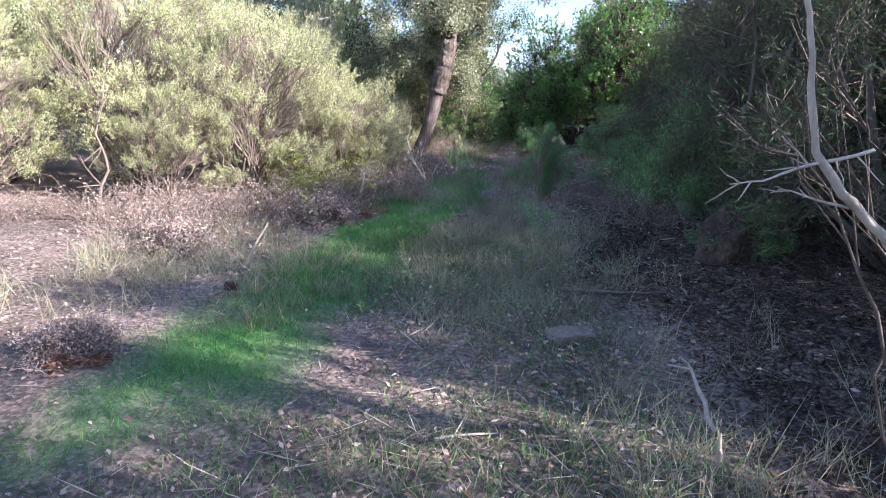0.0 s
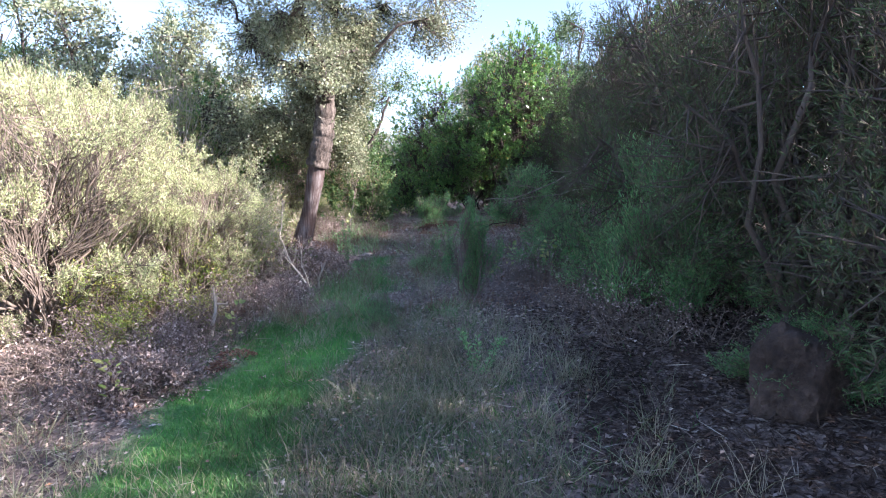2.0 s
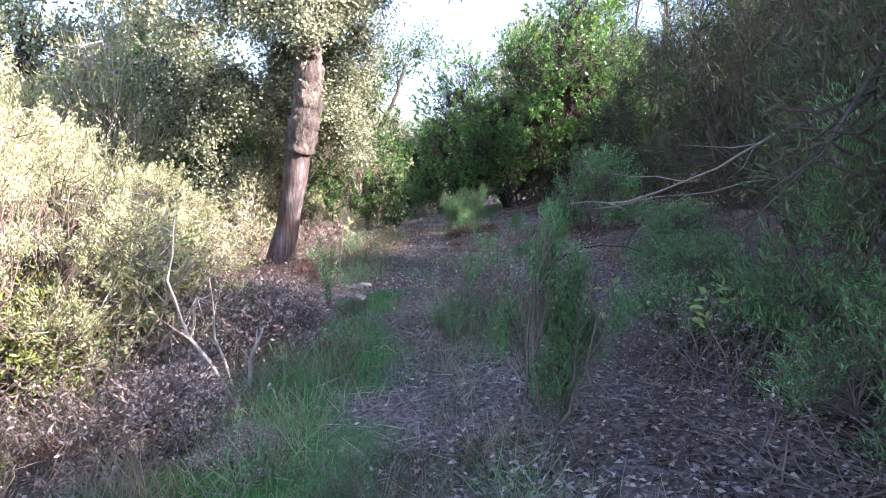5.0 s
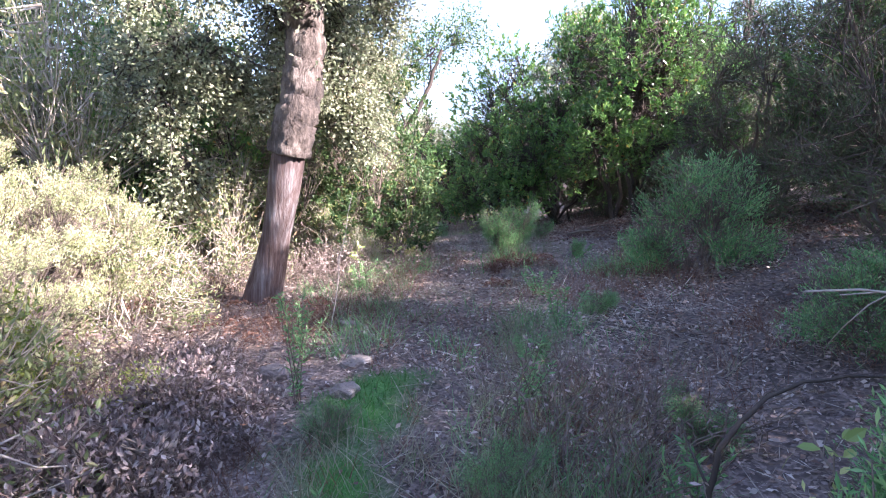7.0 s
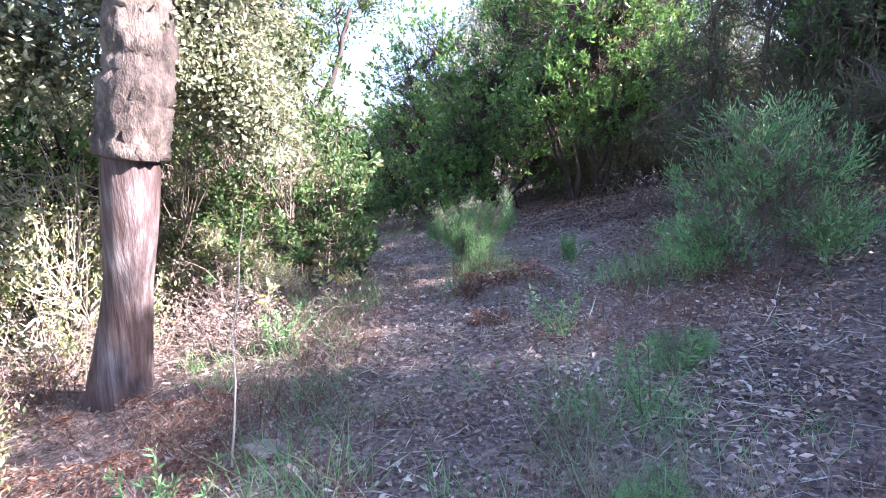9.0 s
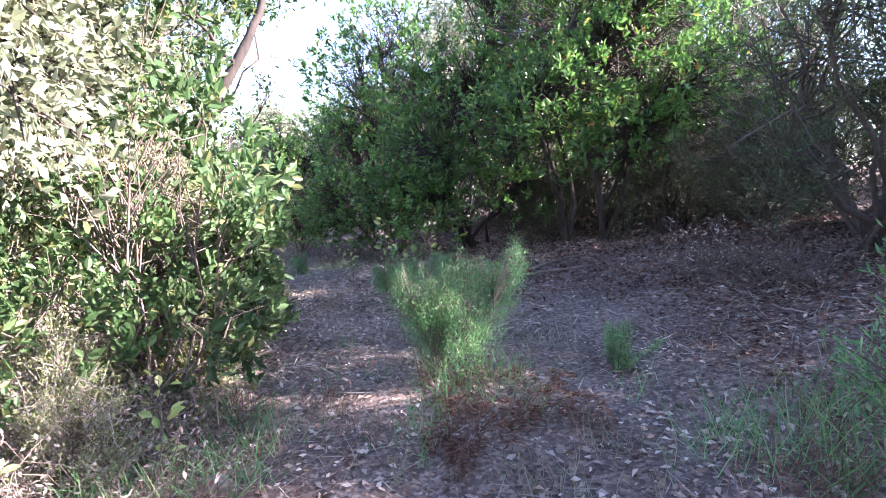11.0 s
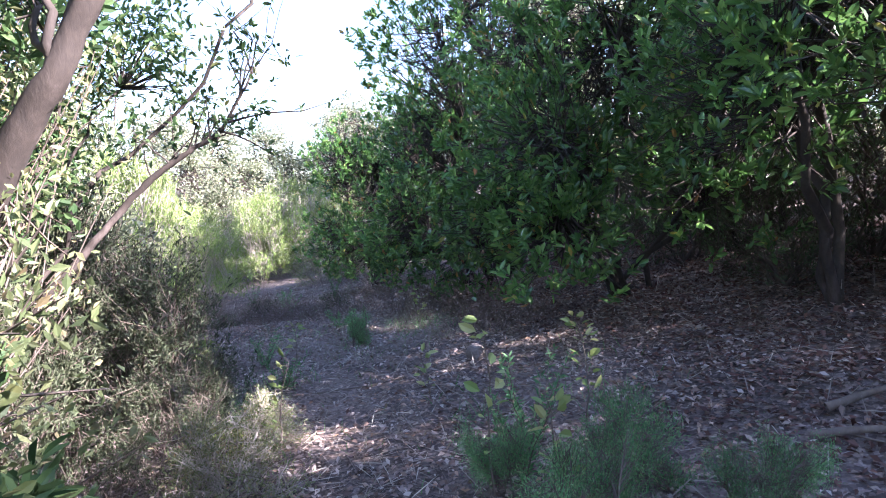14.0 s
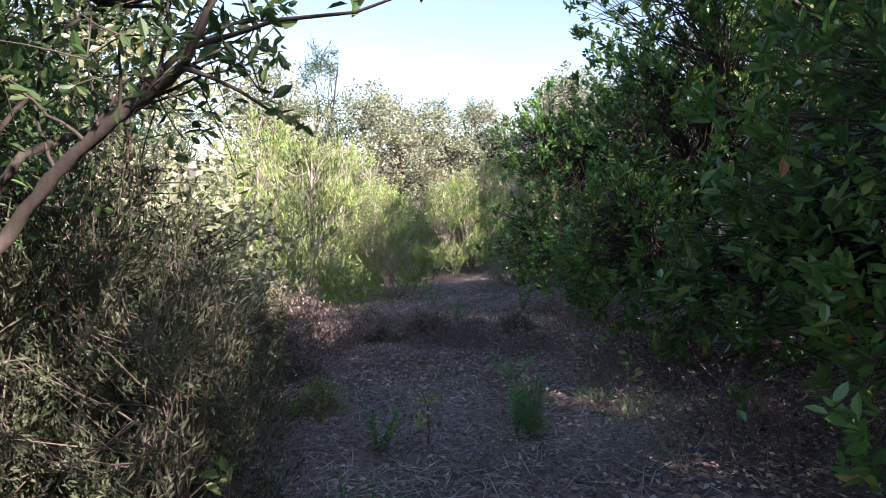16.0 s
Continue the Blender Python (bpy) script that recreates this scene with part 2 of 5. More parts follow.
def broad_leaves(g, base, way, length, width, rng, lie=0.5):
    """Pointed oval leaves folded along the midrib, two quads each."""
    n = len(base)
    n0 = unit(rng.normal(size=(n, 3)) + np.array([0, 0, 2.0 * lie]))
    side = unit(np.cross(way, n0))
    up = np.cross(side, way)
    length, width = np.broadcast_to(length, n)[:, None], np.broadcast_to(width, n)[:, None]
    droop = -0.12 * length * up
    def at(s, w):
        return base + way * length * s + side * width * w + up * np.abs(w) * width * 0.35 + droop * s * s
    v = np.stack([at(0, 0), at(0.35, 0.45), at(0.72, 0.42), at(1, 0), at(0.35, -0.45), at(0.72, -0.42)], 1)
    o = np.arange(n)[:, None] * 6
    q = np.concatenate([o + np.array([0, 1, 2, 3]), o + np.array([0, 3, 5, 4])])
    g.add(v.reshape(-1, 3), q)


def part(name, mesh, parent, label=""):
    ob = new(name, mesh)
    ob.parent = parent
    return tagged(ob, label)


def thing(name, x, y, label, category, group="", z=None, turn=0, size=1.0, lift=0.0):
    e = new(name)
    e.empty_display_size = 0.2
    e.matrix_basis = pose(x, y, (float(ground(x, y)) if z is None else z) + lift, 0, 0, turn) @ Matrix.Diagonal((size, size, size, 1))
    return tagged(e, label, category, group)


def solid(name, mesh, label, category, m=None, group=""):
    ob = new(name, mesh)
    if m is not None:
        ob.matrix_basis = m
    return tagged(ob, label, category, group)


# ---- plants ----
def plant(parent, lobes, style, leaf_mat, bark_mat, rng, stem_r=0.03, roots=None, branchlet=0.004, limb_names=("limb", "foliage")):
    """Limbs from the root to each lobe of the crown, branchlets in the lobe, leaves on the branchlets.
    A lobe: centre x, y, z, half sizes a, b, c, number of sprigs."""
    crown, twig = Geo(), Geo()
    for li, (cx, cy, cz, a, b, c, num) in enumerate(lobes):
        wood = Geo()
        centre = np.array([cx, cy, cz])
        root = np.array(roots[li % len(roots)]) if roots else np.array([rng.uniform(-0.08, 0.08), rng.uniform(-0.08, 0.08), -0.08])
        top = centre + np.array([rng.uniform(-0.2, 0.2) * a, rng.uniform(-0.2, 0.2) * b, 0.55 * c])
        axis = bent(rng, root, top, 9, 0.0, 0.125)
        r0 = (stem_r[li] if isinstance(stem_r, list) else stem_r) * rng.uniform(0.75, 1.15)
        tube(wood, axis, np.linspace(r0, 0.25 * r0, 9), 6, 0.12, rng)
        u = unit(rng.normal(size=(num, 3)))
        floor_u = style.get("under", -0.35)
        u[:, 2] = np.where(u[:, 2] < floor_u, -u[:, 2] * 0.5, u[:, 2])
        rad = rng.uniform(0.25, 1.0, num) ** 0.45
        lump = 1 + 0.16 * np.sin(u[:, 0] * 5 + li) * np.sin(u[:, 1] * 4 + 2 * li) + 0.12 * np.sin(u[:, 2] * 7 + li)
        tips = centre + u * rad[:, None] * lump[:, None] * np.array([a, b, c])
        out = unit(u * np.array([1, 1, 0.6]))
        for k in range(num):
            if k % style.get("wood_every", 1):
                continue
            s = rng.uniform(style.get("start", 0.35), 0.97)
            f = s * 8
            i = int(f)
            start = axis[i] + (axis[min(i + 1, 8)] - axis[i]) * (f - i)
            mid = (start + tips[k]) / 2 + rng.normal(0, 0.05, 3) * np.linalg.norm(tips[k] - start) - np.array([0, 0, 0.05])
            tube(twig, [start, mid, tips[k]], [branchlet * 1.8, branchlet * 1.2, branchlet * 0.5], 3)
        kk = style["leaves"]
        tip = np.repeat(tips, kk, 0)
        o = np.repeat(out, kk, 0)
        n = len(tip)
        d = unit(o * style["out"] + np.array([0, 0, style["up"]]) + np.repeat(rng.normal(0, 0.25, (num, 3)), kk, 0))
        base = tip - d * (rng.uniform(0, 1, (n, 1)) * style["reach"]) + rng.normal(0, style["ball"], (n, 3))
        way = unit(d * style["along"] + rng.normal(0, 1, (n, 3)) * style["splay"])
        ln = rng.uniform(0.65, 1.25, n) * style["length"]
        if style.get("broad"):
            broad_leaves(crown, base, way, ln, ln * style["ratio"], rng)
        else:
            small_leaves(crown, base, way, ln, ln * style["ratio"], rng)
        part(limb_names[0], wood.mesh(limb_names[0], bark_mat, True), parent)
    tagged(part("branchlet_mass", twig.mesh("branchlet_mass", bark_mat, True), parent), kind="stuff")
    part(limb_names[1], crown.mesh(limb_names[1], leaf_mat), parent)
    return parent


PLUME = dict(under=-0.45, wood_every=1, leaves=62, reach=0.2, ball=0.022, out=0.6, up=0.8, along=1.0, splay=0.55, length=0.036, ratio=0.25)
OLD_PLUME = dict(start=0.55, under=-0.85, wood_every=2, leaves=34, reach=0.42, ball=0.035, out=0.8, up=0.6, along=1.0, splay=0.55, length=0.07, ratio=0.14)
FAR_PLUME = dict(under=-0.8, wood_every=3, leaves=16, reach=0.4, ball=0.03, out=0.5, up=0.9, along=1.0, splay=0.42, length=0.13, ratio=0.18)
ROSETTE = dict(start=0.55, under=-0.85, leaves=12, reach=0.14, ball=0.01, out=0.7, up=0.9, along=0.75, splay=0.55, length=0.085, ratio=0.42, broad=True)
OAKLEAF = dict(start=0.75, under=-0.95, leaves=42, reach=0.28, ball=0.09, out=0.8, up=0.05, along=0.5, splay=0.7, length=0.052, ratio=0.6)
BLADE = dict(leaves=26, reach=0.3, ball=0.02, out=0.35, up=1.0, along=1.0, splay=0.4, length=0.05, ratio=0.2)
NEEDLE = dict(start=0.55, wood_every=3, leaves=16, reach=0.35, ball=0.09, out=0.8, up=0.35, along=0.8, splay=0.6, length=0.21, ratio=0.14)
SCRUB = dict(under=-0.7, leaves=18, reach=0.3, ball=0.04, out=0.6, up=0.7, along=0.7, splay=0.6, length=0.048, ratio=0.34)


def dome(rng, h, w, count, low=0.24):
    """Lobes of a rounded shrub of height h and width w, leafy down to the ground."""
    out = []
    for tier, (num, r, cz, rx, rz) in enumerate([(2, 0.12, 0.78, 0.26, 0.22), (4, 0.26, 0.52, 0.25, 0.24), (5, 0.36, low, 0.22, 0.22)]):
        for i in range(num):
            ang = (i + 0.37 * tier) * 6.283 / num + rng.uniform(-0.35, 0.35)
            q = rng.uniform(0.85, 1.15)
            out.append((r * w * math.cos(ang), r * w * math.sin(ang), h * (cz + rng.uniform(-0.06, 0.07)), w * rx * q, w * rx * q, h * rz * rng.uniform(0.85, 1.15), count))
    return out


def clumps(rng, h, w, count, num=26):
    """Lobes of a billowing shrub: many small tufted heads over a bare woody skirt."""
    out = []
    for i in range(num):
        up = (i + 0.5) / num
        ang = i * 2.39996 + rng.uniform(-0.4, 0.4)
        r = 0.5 * w * math.sqrt(max(1 - (2 * up - 0.75) ** 2 / 1.7, 0.05)) * rng.uniform(0.72, 1.0)
        q = rng.uniform(0.75, 1.3)
        out.append((r * math.cos(ang), r * math.sin(ang), h * (0.2 + 0.7 * up + rng.uniform(-0.05, 0.07)), 0.4 * q, 0.4 * q, 0.32 * q, int(count * q * (0.4 if up < 0.2 else 1))))
    return out


def spread(master, group, places):
    """Copies of a plant: x, y, size, height factor, turn."""
    for x, y, s, hz, turn in places:
        o = copy_thing(master, pose(x, y, float(ground(x, y)) - 0.03, 0, 0, turn) @ Matrix.Diagonal((s, s, s * hz, 1)))
        o["group"] = group


# ---- ground ----
def axis_steps(near_lo, near_hi, step, far):
    inner = list(np.arange(near_lo, near_hi, step))
    out, s, p = [], step, near_hi
    while p < far:
        out.append(p)
        s *= 1.35
        p += s
    low, s, p = [], step, near_lo - step
    while p > -far:
        low.append(p)
        s *= 1.35
        p -= s
    return np.array(low[::-1] + inner + out + [far])


def make_ground():
    xs, ys = axis_steps(-6, 8, 0.07, 900), axis_steps(-3, 34, 0.09, 900)
    gx, gy = np.meshgrid(xs, ys)
    v = np.stack([gx, gy, ground(gx, gy)], -1).reshape(-1, 3)
    nx, ny = len(xs), len(ys)
    i = (np.arange(ny - 1)[:, None] * nx + np.arange(nx - 1)[None]).ravel()
    q = np.stack([i, i + 1, i + nx + 1, i + nx], -1)
    m, n, l, b = nodes_of("leaf_strewn_soil")
    pos = n.new("ShaderNodeNewGeometry")
    vor = n.new("ShaderNodeTexVoronoi")
    vor.inputs["Scale"].default_value = 48
    noise_fine = n.new("ShaderNodeTexNoise")
    noise_fine.inputs["Scale"].default_value = 60
    noise_fine.inputs["Detail"].default_value = 5
    noise_big = n.new("ShaderNodeTexNoise")
    noise_big.inputs["Scale"].default_value = 0.9
    noise_big.inputs["Detail"].default_value = 4
    for t in (vor, noise_fine, noise_big):
        l.new(pos.outputs["Position"], t.inputs["Vector"])
    r = ramp(n, [(0.0, (0.05, 0.037, 0.032)), (0.35, (0.135, 0.10, 0.088)), (0.7, (0.28, 0.215, 0.19)), (1.0, (0.46, 0.39, 0.34))])
    sep = n.new("ShaderNodeSeparateColor")
    l.new(vor.outputs["Color"], sep.inputs[0])
    mixv = n.new("ShaderNodeMath")
    mixv.operation = "MULTIPLY"
    l.new(sep.outputs[0], mixv.inputs[0])
    l.new(noise_fine.outputs["Fac"], mixv.inputs[1])
    boost = n.new("ShaderNodeMath")
    boost.operation = "MULTIPLY_ADD"
    boost.inputs[1].default_value = 1.1
    l.new(mixv.outputs[0], boost.inputs[0])
    sub = n.new("ShaderNodeMath")
    sub.operation = "SUBTRACT"
    sub.inputs[1].default_value = 0.42
    l.new(noise_big.outputs["Fac"], sub.inputs[0])
    l.new(sub.outputs[0], boost.inputs[2])
    l.new(boost.outputs[0], r.inputs[0])
    at = n.new("ShaderNodeAttribute")
    at.attribute_name = "turf"
    turf = ramp(n, [(0.3, (0.04, 0.12, 0.03)), (0.55, (0.065, 0.2, 0.045)), (0.75, (0.12, 0.23, 0.08))])
    l.new(noise_fine.outputs["Fac"], turf.inputs[0])
    mix = n.new("ShaderNodeMix")
    mix.data_type = "RGBA"
    l.new(at.outputs["Fac"], mix.inputs["Factor"])
    l.new(r.outputs[0], mix.inputs["A"])
    l.new(turf.outputs[0], mix.inputs["B"])
    l.new(mix.outputs["Result"], b.inputs["Base Color"])
    b.inputs["Roughness"].default_value = 0.95
    bp = n.new("ShaderNodeBump")
    bp.inputs["Strength"].default_value = 0.5
    bp.inputs["Distance"].default_value = 0.012
    l.new(vor.outputs["Distance"], bp.inputs["Height"])
    l.new(bp.outputs[0], b.inputs["Normal"])
    me = quad_mesh("ground", v, q, m, True)
    a = me.attributes.new("turf", "FLOAT", "POINT")
    a.data.foreach_set("value", np.clip(lawn(v[:, 0], v[:, 1]) * 2.2, 0, 1).astype(np.float32))
    tagged(new("ground", me), "leaf-strewn brown hillside path with mossy green strips", "ground", kind="structure")


make_ground()
RNG = np.random.default_rng(11)

# ---- cork oak ----
def make_cork_oak():
    rng = np.random.default_rng(5)
    oak = thing("cork_oak", 0, 0, "leaning cork oak, stripped reddish trunk below, rough cork bark above", "tree", z=0)
    base = np.array([-0.87, 14.6, 0.55])
    collar = np.array([-0.52, 14.42, 2.28])
    fork = np.array([-0.36, 14.42, 4.3])
    s = np.linspace(0, 1, 22)[:, None]
    low = base + (collar - base) * s + np.array([0.03, 0, 0]) * np.sin(np.pi * s)
    rad = 0.155 + 0.06 * (1 - s[:, 0]) ** 5 + 0.012 * np.sin(s[:, 0] * 9)
    g = Geo()
    tube(g, low, rad, 36, 0.018, rng)
    part("stripped_trunk", g.mesh("stripped_trunk", M_STRIPPED, True), oak, "smooth reddish grey trunk stripped of cork")
    g = Geo()
    up = np.concatenate([[collar + (collar - base) * -0.02], [collar - (collar - base) * 0.012], bent(rng, collar, fork, 46, 0, 0.02)])
    ru = np.concatenate([[0.165, 0.21], np.linspace(0.205, 0.165, 46) * (1 + 0.05 * rng.uniform(-1, 1, 46))])
    tube(g, up, ru, 44, 0.1, rng)
    part("corky_trunk", g.mesh("corky_trunk", M_CORK, True), oak, "thick fissured cork bark above the cut")
    lobes = []
    for tier in range(9):
        hgt0 = 3.25 + 0.62 * tier
        wide = 2.2 * math.sin(min(max((hgt0 - 2.0) / 7.2, 0.12), 0.97) * math.pi) ** 0.55
        for k in range(7):
            a = (k + 0.43 * tier) * 0.8976 + rng.uniform(-0.35, 0.35)
            hgt = hgt0 + rng.uniform(-0.3, 0.3)
            r = wide * (rng.uniform(0.7, 1.02) if k % 3 else rng.uniform(0.15, 0.55))
            x, y = -0.2 + 1.12 * r * math.cos(a), 14.95 + 0.9 * r * math.sin(a)
            if hgt < 4.6 and x > 0.0:
                x, y = 0.1 * x - 0.35, max(y, 15.1)
            if hgt < 3.7 and y < 14.8 and abs(x + 0.4) < 0.85:
                x, y = (x - 0.2, y + 1.0) if x > -0.4 else (x - 1.0, y)
            q = rng.uniform(0.5, 0.8) if hgt > 4.6 else rng.uniform(0.4, 0.6)
            lobes.append((x, y, hgt, q * 1.1, q, q * 1.05, int((72 if hgt > 4.6 else 44) * q / 0.65)))
    lobes += [(0.3, 16.2, 3.4, 0.4, 0.45, 0.45, 44), (0.35, 16.0, 4.1, 0.45, 0.5, 0.5, 50), (0.2, 16.6, 2.8, 0.38, 0.4, 0.45, 38), (0.05, 15.5, 2.75, 0.4, 0.45, 0.4, 36), (-0.8, 15.5, 2.8, 0.5, 0.45, 0.4, 50), (0.0, 15.7, 3.3, 0.45, 0.5, 0.45, 40), (-0.2, 15.6, 3.4, 0.6, 0.5, 0.45, 56), (-1.9, 14.6, 2.6, 0.5, 0.4, 0.5, 46), (-2.3, 15.2, 3.2, 0.6, 0.5, 0.5, 56), (-1.75, 14.9, 1.9, 0.42, 0.4, 0.4, 34), (-0.35, 13.95, 3.75, 0.5, 0.3, 0.25, 20), (-1.5, 14.6, 3.1, 0.55, 0.45, 0.45, 44), (0.0, 15.2, 3.1, 0.45, 0.5, 0.42, 40), (0.0, 15.75, 2.8, 0.4, 0.45, 0.4, 36), (-1.25, 15.0, 3.0, 0.5, 0.5, 0.45, 50), (0.1, 15.4, 2.5, 0.45, 0.45, 0.4, 40), (-0.3, 14.1, 4.2, 0.6, 0.45, 0.45, 60), (-0.9, 14.3, 4.0, 0.5, 0.45, 0.4, 50), (0.2, 14.3, 4.3, 0.5, 0.45, 0.4, 44)]
    # each mass hangs on the nearest one already grown, so that the limbs branch outwards
    lobes.sort(key=lambda b: (b[0] - fork[0]) ** 2 + (b[1] - fork[1]) ** 2 + (b[2] - fork[2]) ** 2)
    grown, roots, radii = [(fork, 0.1)], [], []
    for b in lobes:
        c = np.array(b[:3])
        near = [(float(np.linalg.norm(c - q)) + (0.8 if q[2] > c[2] + 0.3 else 0) + (0.5 if r < 0.03 else 0), q, r) for q, r in grown]
        _, q, r = min(near, key=lambda a: a[0])
        roots.append(tuple(q))
        radii.append(r)
        grown.append((c, max(r * 0.72, 0.015)))
    plant(oak, lobes, OAKLEAF, M_OAK, M_CORK, rng, radii, roots, 0.006, ("limb", "crown"))


make_cork_oak()


# ---- heath masses ----
def make_heaths():
    g = "heath beside the path"
    lit = []
    for k in range(3):
        rng = np.random.default_rng(20 + k)
        x, y = [(-4.6, 8.6), (-2.9, 8.9), (-3.4, 10.9)][k]
        h = thing("heath_shrub", x, y, "dense sunlit yellow-green tree heath with feathery upright sprigs", "shrub", g)
        plant(h, clumps(rng, [3.3, 2.6, 3.0][k], [2.9, 2.5, 2.7][k], 34), PLUME, M_HEATH_SUNLIT, M_TWIG, rng, 0.02, branchlet=0.0035)
        lit.append(h)
    rng = np.random.default_rng(29)
    far = thing("heath_shrub", -6.4, 8.5, "tall sunlit yellow-green tree heath behind the front row", "shrub", g)
    plant(far, clumps(rng, 3.3, 2.9, 34), dict(FAR_PLUME, leaves=24, reach=0.24, length=0.08), M_HEATH_SUNLIT, M_TWIG, rng, 0.02)
    spread(far, g, [(-5.6, 10.8, 1.05, 1.1, 160), (-8.2, 9.8, 1.1, 1.1, 250), (-4.8, 13.2, 0.95, 1.0, 200), (-6.8, 13.4, 1.1, 1.1, 20), (-4.4, 11.6, 0.95, 1.0, 50), (-7.8, 7.2, 0.95, 1.0, 300), (-6.2, 15.6, 1.1, 1.1, 80), (-4.2, 15.6, 0.85, 1.05, 10)])
    spread(lit[0], g, [(-5.9, 6.9, 0.8, 0.9, 70)])
    spread(lit[1], g, [(-1.95, 10.0, 0.78, 0.9, 90), (-1.75, 11.5, 0.6, 0.85, 210), (-2.3, 12.9, 0.72, 0.85, 140), (-3.7, 7.9, 0.72, 0.85, 30), (-2.5, 14.4, 0.55, 0.9, 10)])
    spread(lit[2], g, [(-3.5, 13.1, 0.8, 0.95, 110)])
    g = "old heath on the bank"
    old = []
    for k in range(3):
        rng = np.random.default_rng(40 + k)
        x, y = [(3.55, 4.7), (4.2, 7.2), (5.6, 16.6)][k]
        h = thing("old_heath_shrub", x, y, "brownish tree heath with bare grey stems, shade put into its leaf colour", "shrub", g)
        plant(h, dome(rng, [3.6, 3.7, 3.1][k], [3.0, 3.0, 2.9][k], 68), OLD_PLUME, M_HEATH_BROWN_SHADED, M_HEATHWOOD, rng, 0.035, branchlet=0.006)
        old.append(h)
    spread(old[0], g, [(3.55, 2.7, 0.85, 1.25, 100), (3.7, 8.6, 0.92, 1.4, 200), (5.5, 13.7, 1.0, 1.02, 300)])
    spread(old[1], g, [(3.45, 6.3, 0.9, 1.3, 40), (4.3, 9.9, 0.9, 1.2, 130), (4.9, 11.8, 0.85, 1.1, 310)])
    spread(old[2], g, [(6.2, 18.4, 0.65, 0.8, 70), (6.8, 20.4, 0.8, 0.85, 240)])
    rng = np.random.default_rng(49)
    far = thing("old_heath_shrub", 5.2, 5.8, "tall tree heath deep in the thicket, shade put into its leaf colour", "shrub", g)
    plant(far, dome(rng, 3.8, 3.2, 40), FAR_PLUME, M_HEATH_BROWN_SHADED, M_HEATHWOOD, rng, 0.035, branchlet=0.006)
    # some copies stand out of view on the right, added to block the sun
    spread(far, g, [(7.4, 15.6, 0.85, 0.9, 20), (5.5, 0.5, 1.0, 0.8, 170), (5.0, 1.75, 0.8, 1.5, 33), (6.7, 16.0, 0.95, 1.1, 270), (7.9, 19.6, 0.8, 0.8, 60), (7.4, 4.2, 1.1, 1.1, 290), (6.0, 8.6, 1.1, 1.25, 220), (5.2, 2.7, 1.05, 1.25, 260), (6.7, 11.0, 1.05, 1.0, 90), (7.6, 22.6, 1.1, 1.05, 200), (7.8, 7.2, 1.1, 1.1, 330),
                    (7.6, 17.0, 0.95, 0.9, 150), (2.6, -2.8, 0.9, 1.0, 10), (-2.4, -3.2, 0.9, 1.0, 70), (0.2, -5.2, 1.0, 1.0, 190), (-5.4, 1.2, 0.8, 0.9, 120), (-5.6, -2.0, 0.9, 0.9, 40), (5.4, -2.6, 1.0, 1.0, 88), (7.8, 12.8, 1.0, 1.0, 12), (8.6, 0.5, 1.1, 1.1, 99),
                    (3.3, -1.3, 1.0, 0.85, 144), (3.7, 0.1, 0.9, 0.42, 200), (6.2, 19.6, 0.6, 0.8, 10), (5.9, 23.4, 0.7, 0.8, 110), (7.0, 21.3, 0.8, 0.8, 210), (6.6, 25.6, 0.8, 0.9, 250), (8.6, 21.2, 0.9, 0.9, 77), (9.2, 18.6, 0.8, 0.8, 7), (5.7, 19.2, 0.5, 0.75, 17), (5.9, 21.0, 0.55, 0.8, 117), (5.3, 22.9, 0.5, 0.8, 217), (5.0, 20.9, 0.4, 0.8, 317), (6.4, 24.4, 0.9, 0.9, 340), (5.2, 26.4, 0.9, 0.9, 20)])
    # out of view: high crown added to shade the left, sun passes below
    rng = np.random.default_rng(48)
    tall = thing("old_heath_shrub", 3.7, 1.25, "unseen tall heath added to block sun, leafy only above its bare stems", "shrub", g)
    plant(tall, [(0, -0.6, 3.0, 0.6, 0.5, 0.4, 80), (-0.2, 0.4, 3.2, 0.6, 0.5, 0.4, 80), (0.2, 0, 3.8, 0.65, 0.6, 0.45, 80), (0.4, 0.9, 3.1, 0.55, 0.5, 0.4, 70), (0.3, -0.9, 3.6, 0.5, 0.5, 0.4, 70)], OLD_PLUME, M_HEATH_BROWN_SHADED, M_HEATHWOOD, rng, 0.03, branchlet=0.005)
    rng = np.random.default_rng(51)
    low = thing("dead_heath_clump", -0.05, 26.3, "low dark clump of dead heath on the path", "shrub", "dead heath clumps")
    plant(low, dome(rng, 0.34, 0.62, 12), dict(SCRUB, leaves=20, reach=0.12, length=0.03), M_HEATH_BROWN_SHADED, M_DARKBARK, rng, 0.008, branchlet=0.003)
    spread(low, "dead heath clumps", [(1.1, 26.2, 0.9, 1.0, 120), (0.55, 26.7, 0.7, 0.5, 40), (-0.6, 26.0, 0.9, 0.7, 250)])
    rng = np.random.default_rng(50)
    dark = thing("small_heath_shrub", 0.1, 20.85, "small green heath at the path edge, shade put into its dark colour", "shrub", "small heath")
    plant(dark, dome(rng, 1.4, 1.4, 26), dict(PLUME, leaves=40, reach=0.3, length=0.04), M_HEATH_SHADED, M_TWIG, rng, 0.014, branchlet=0.003)
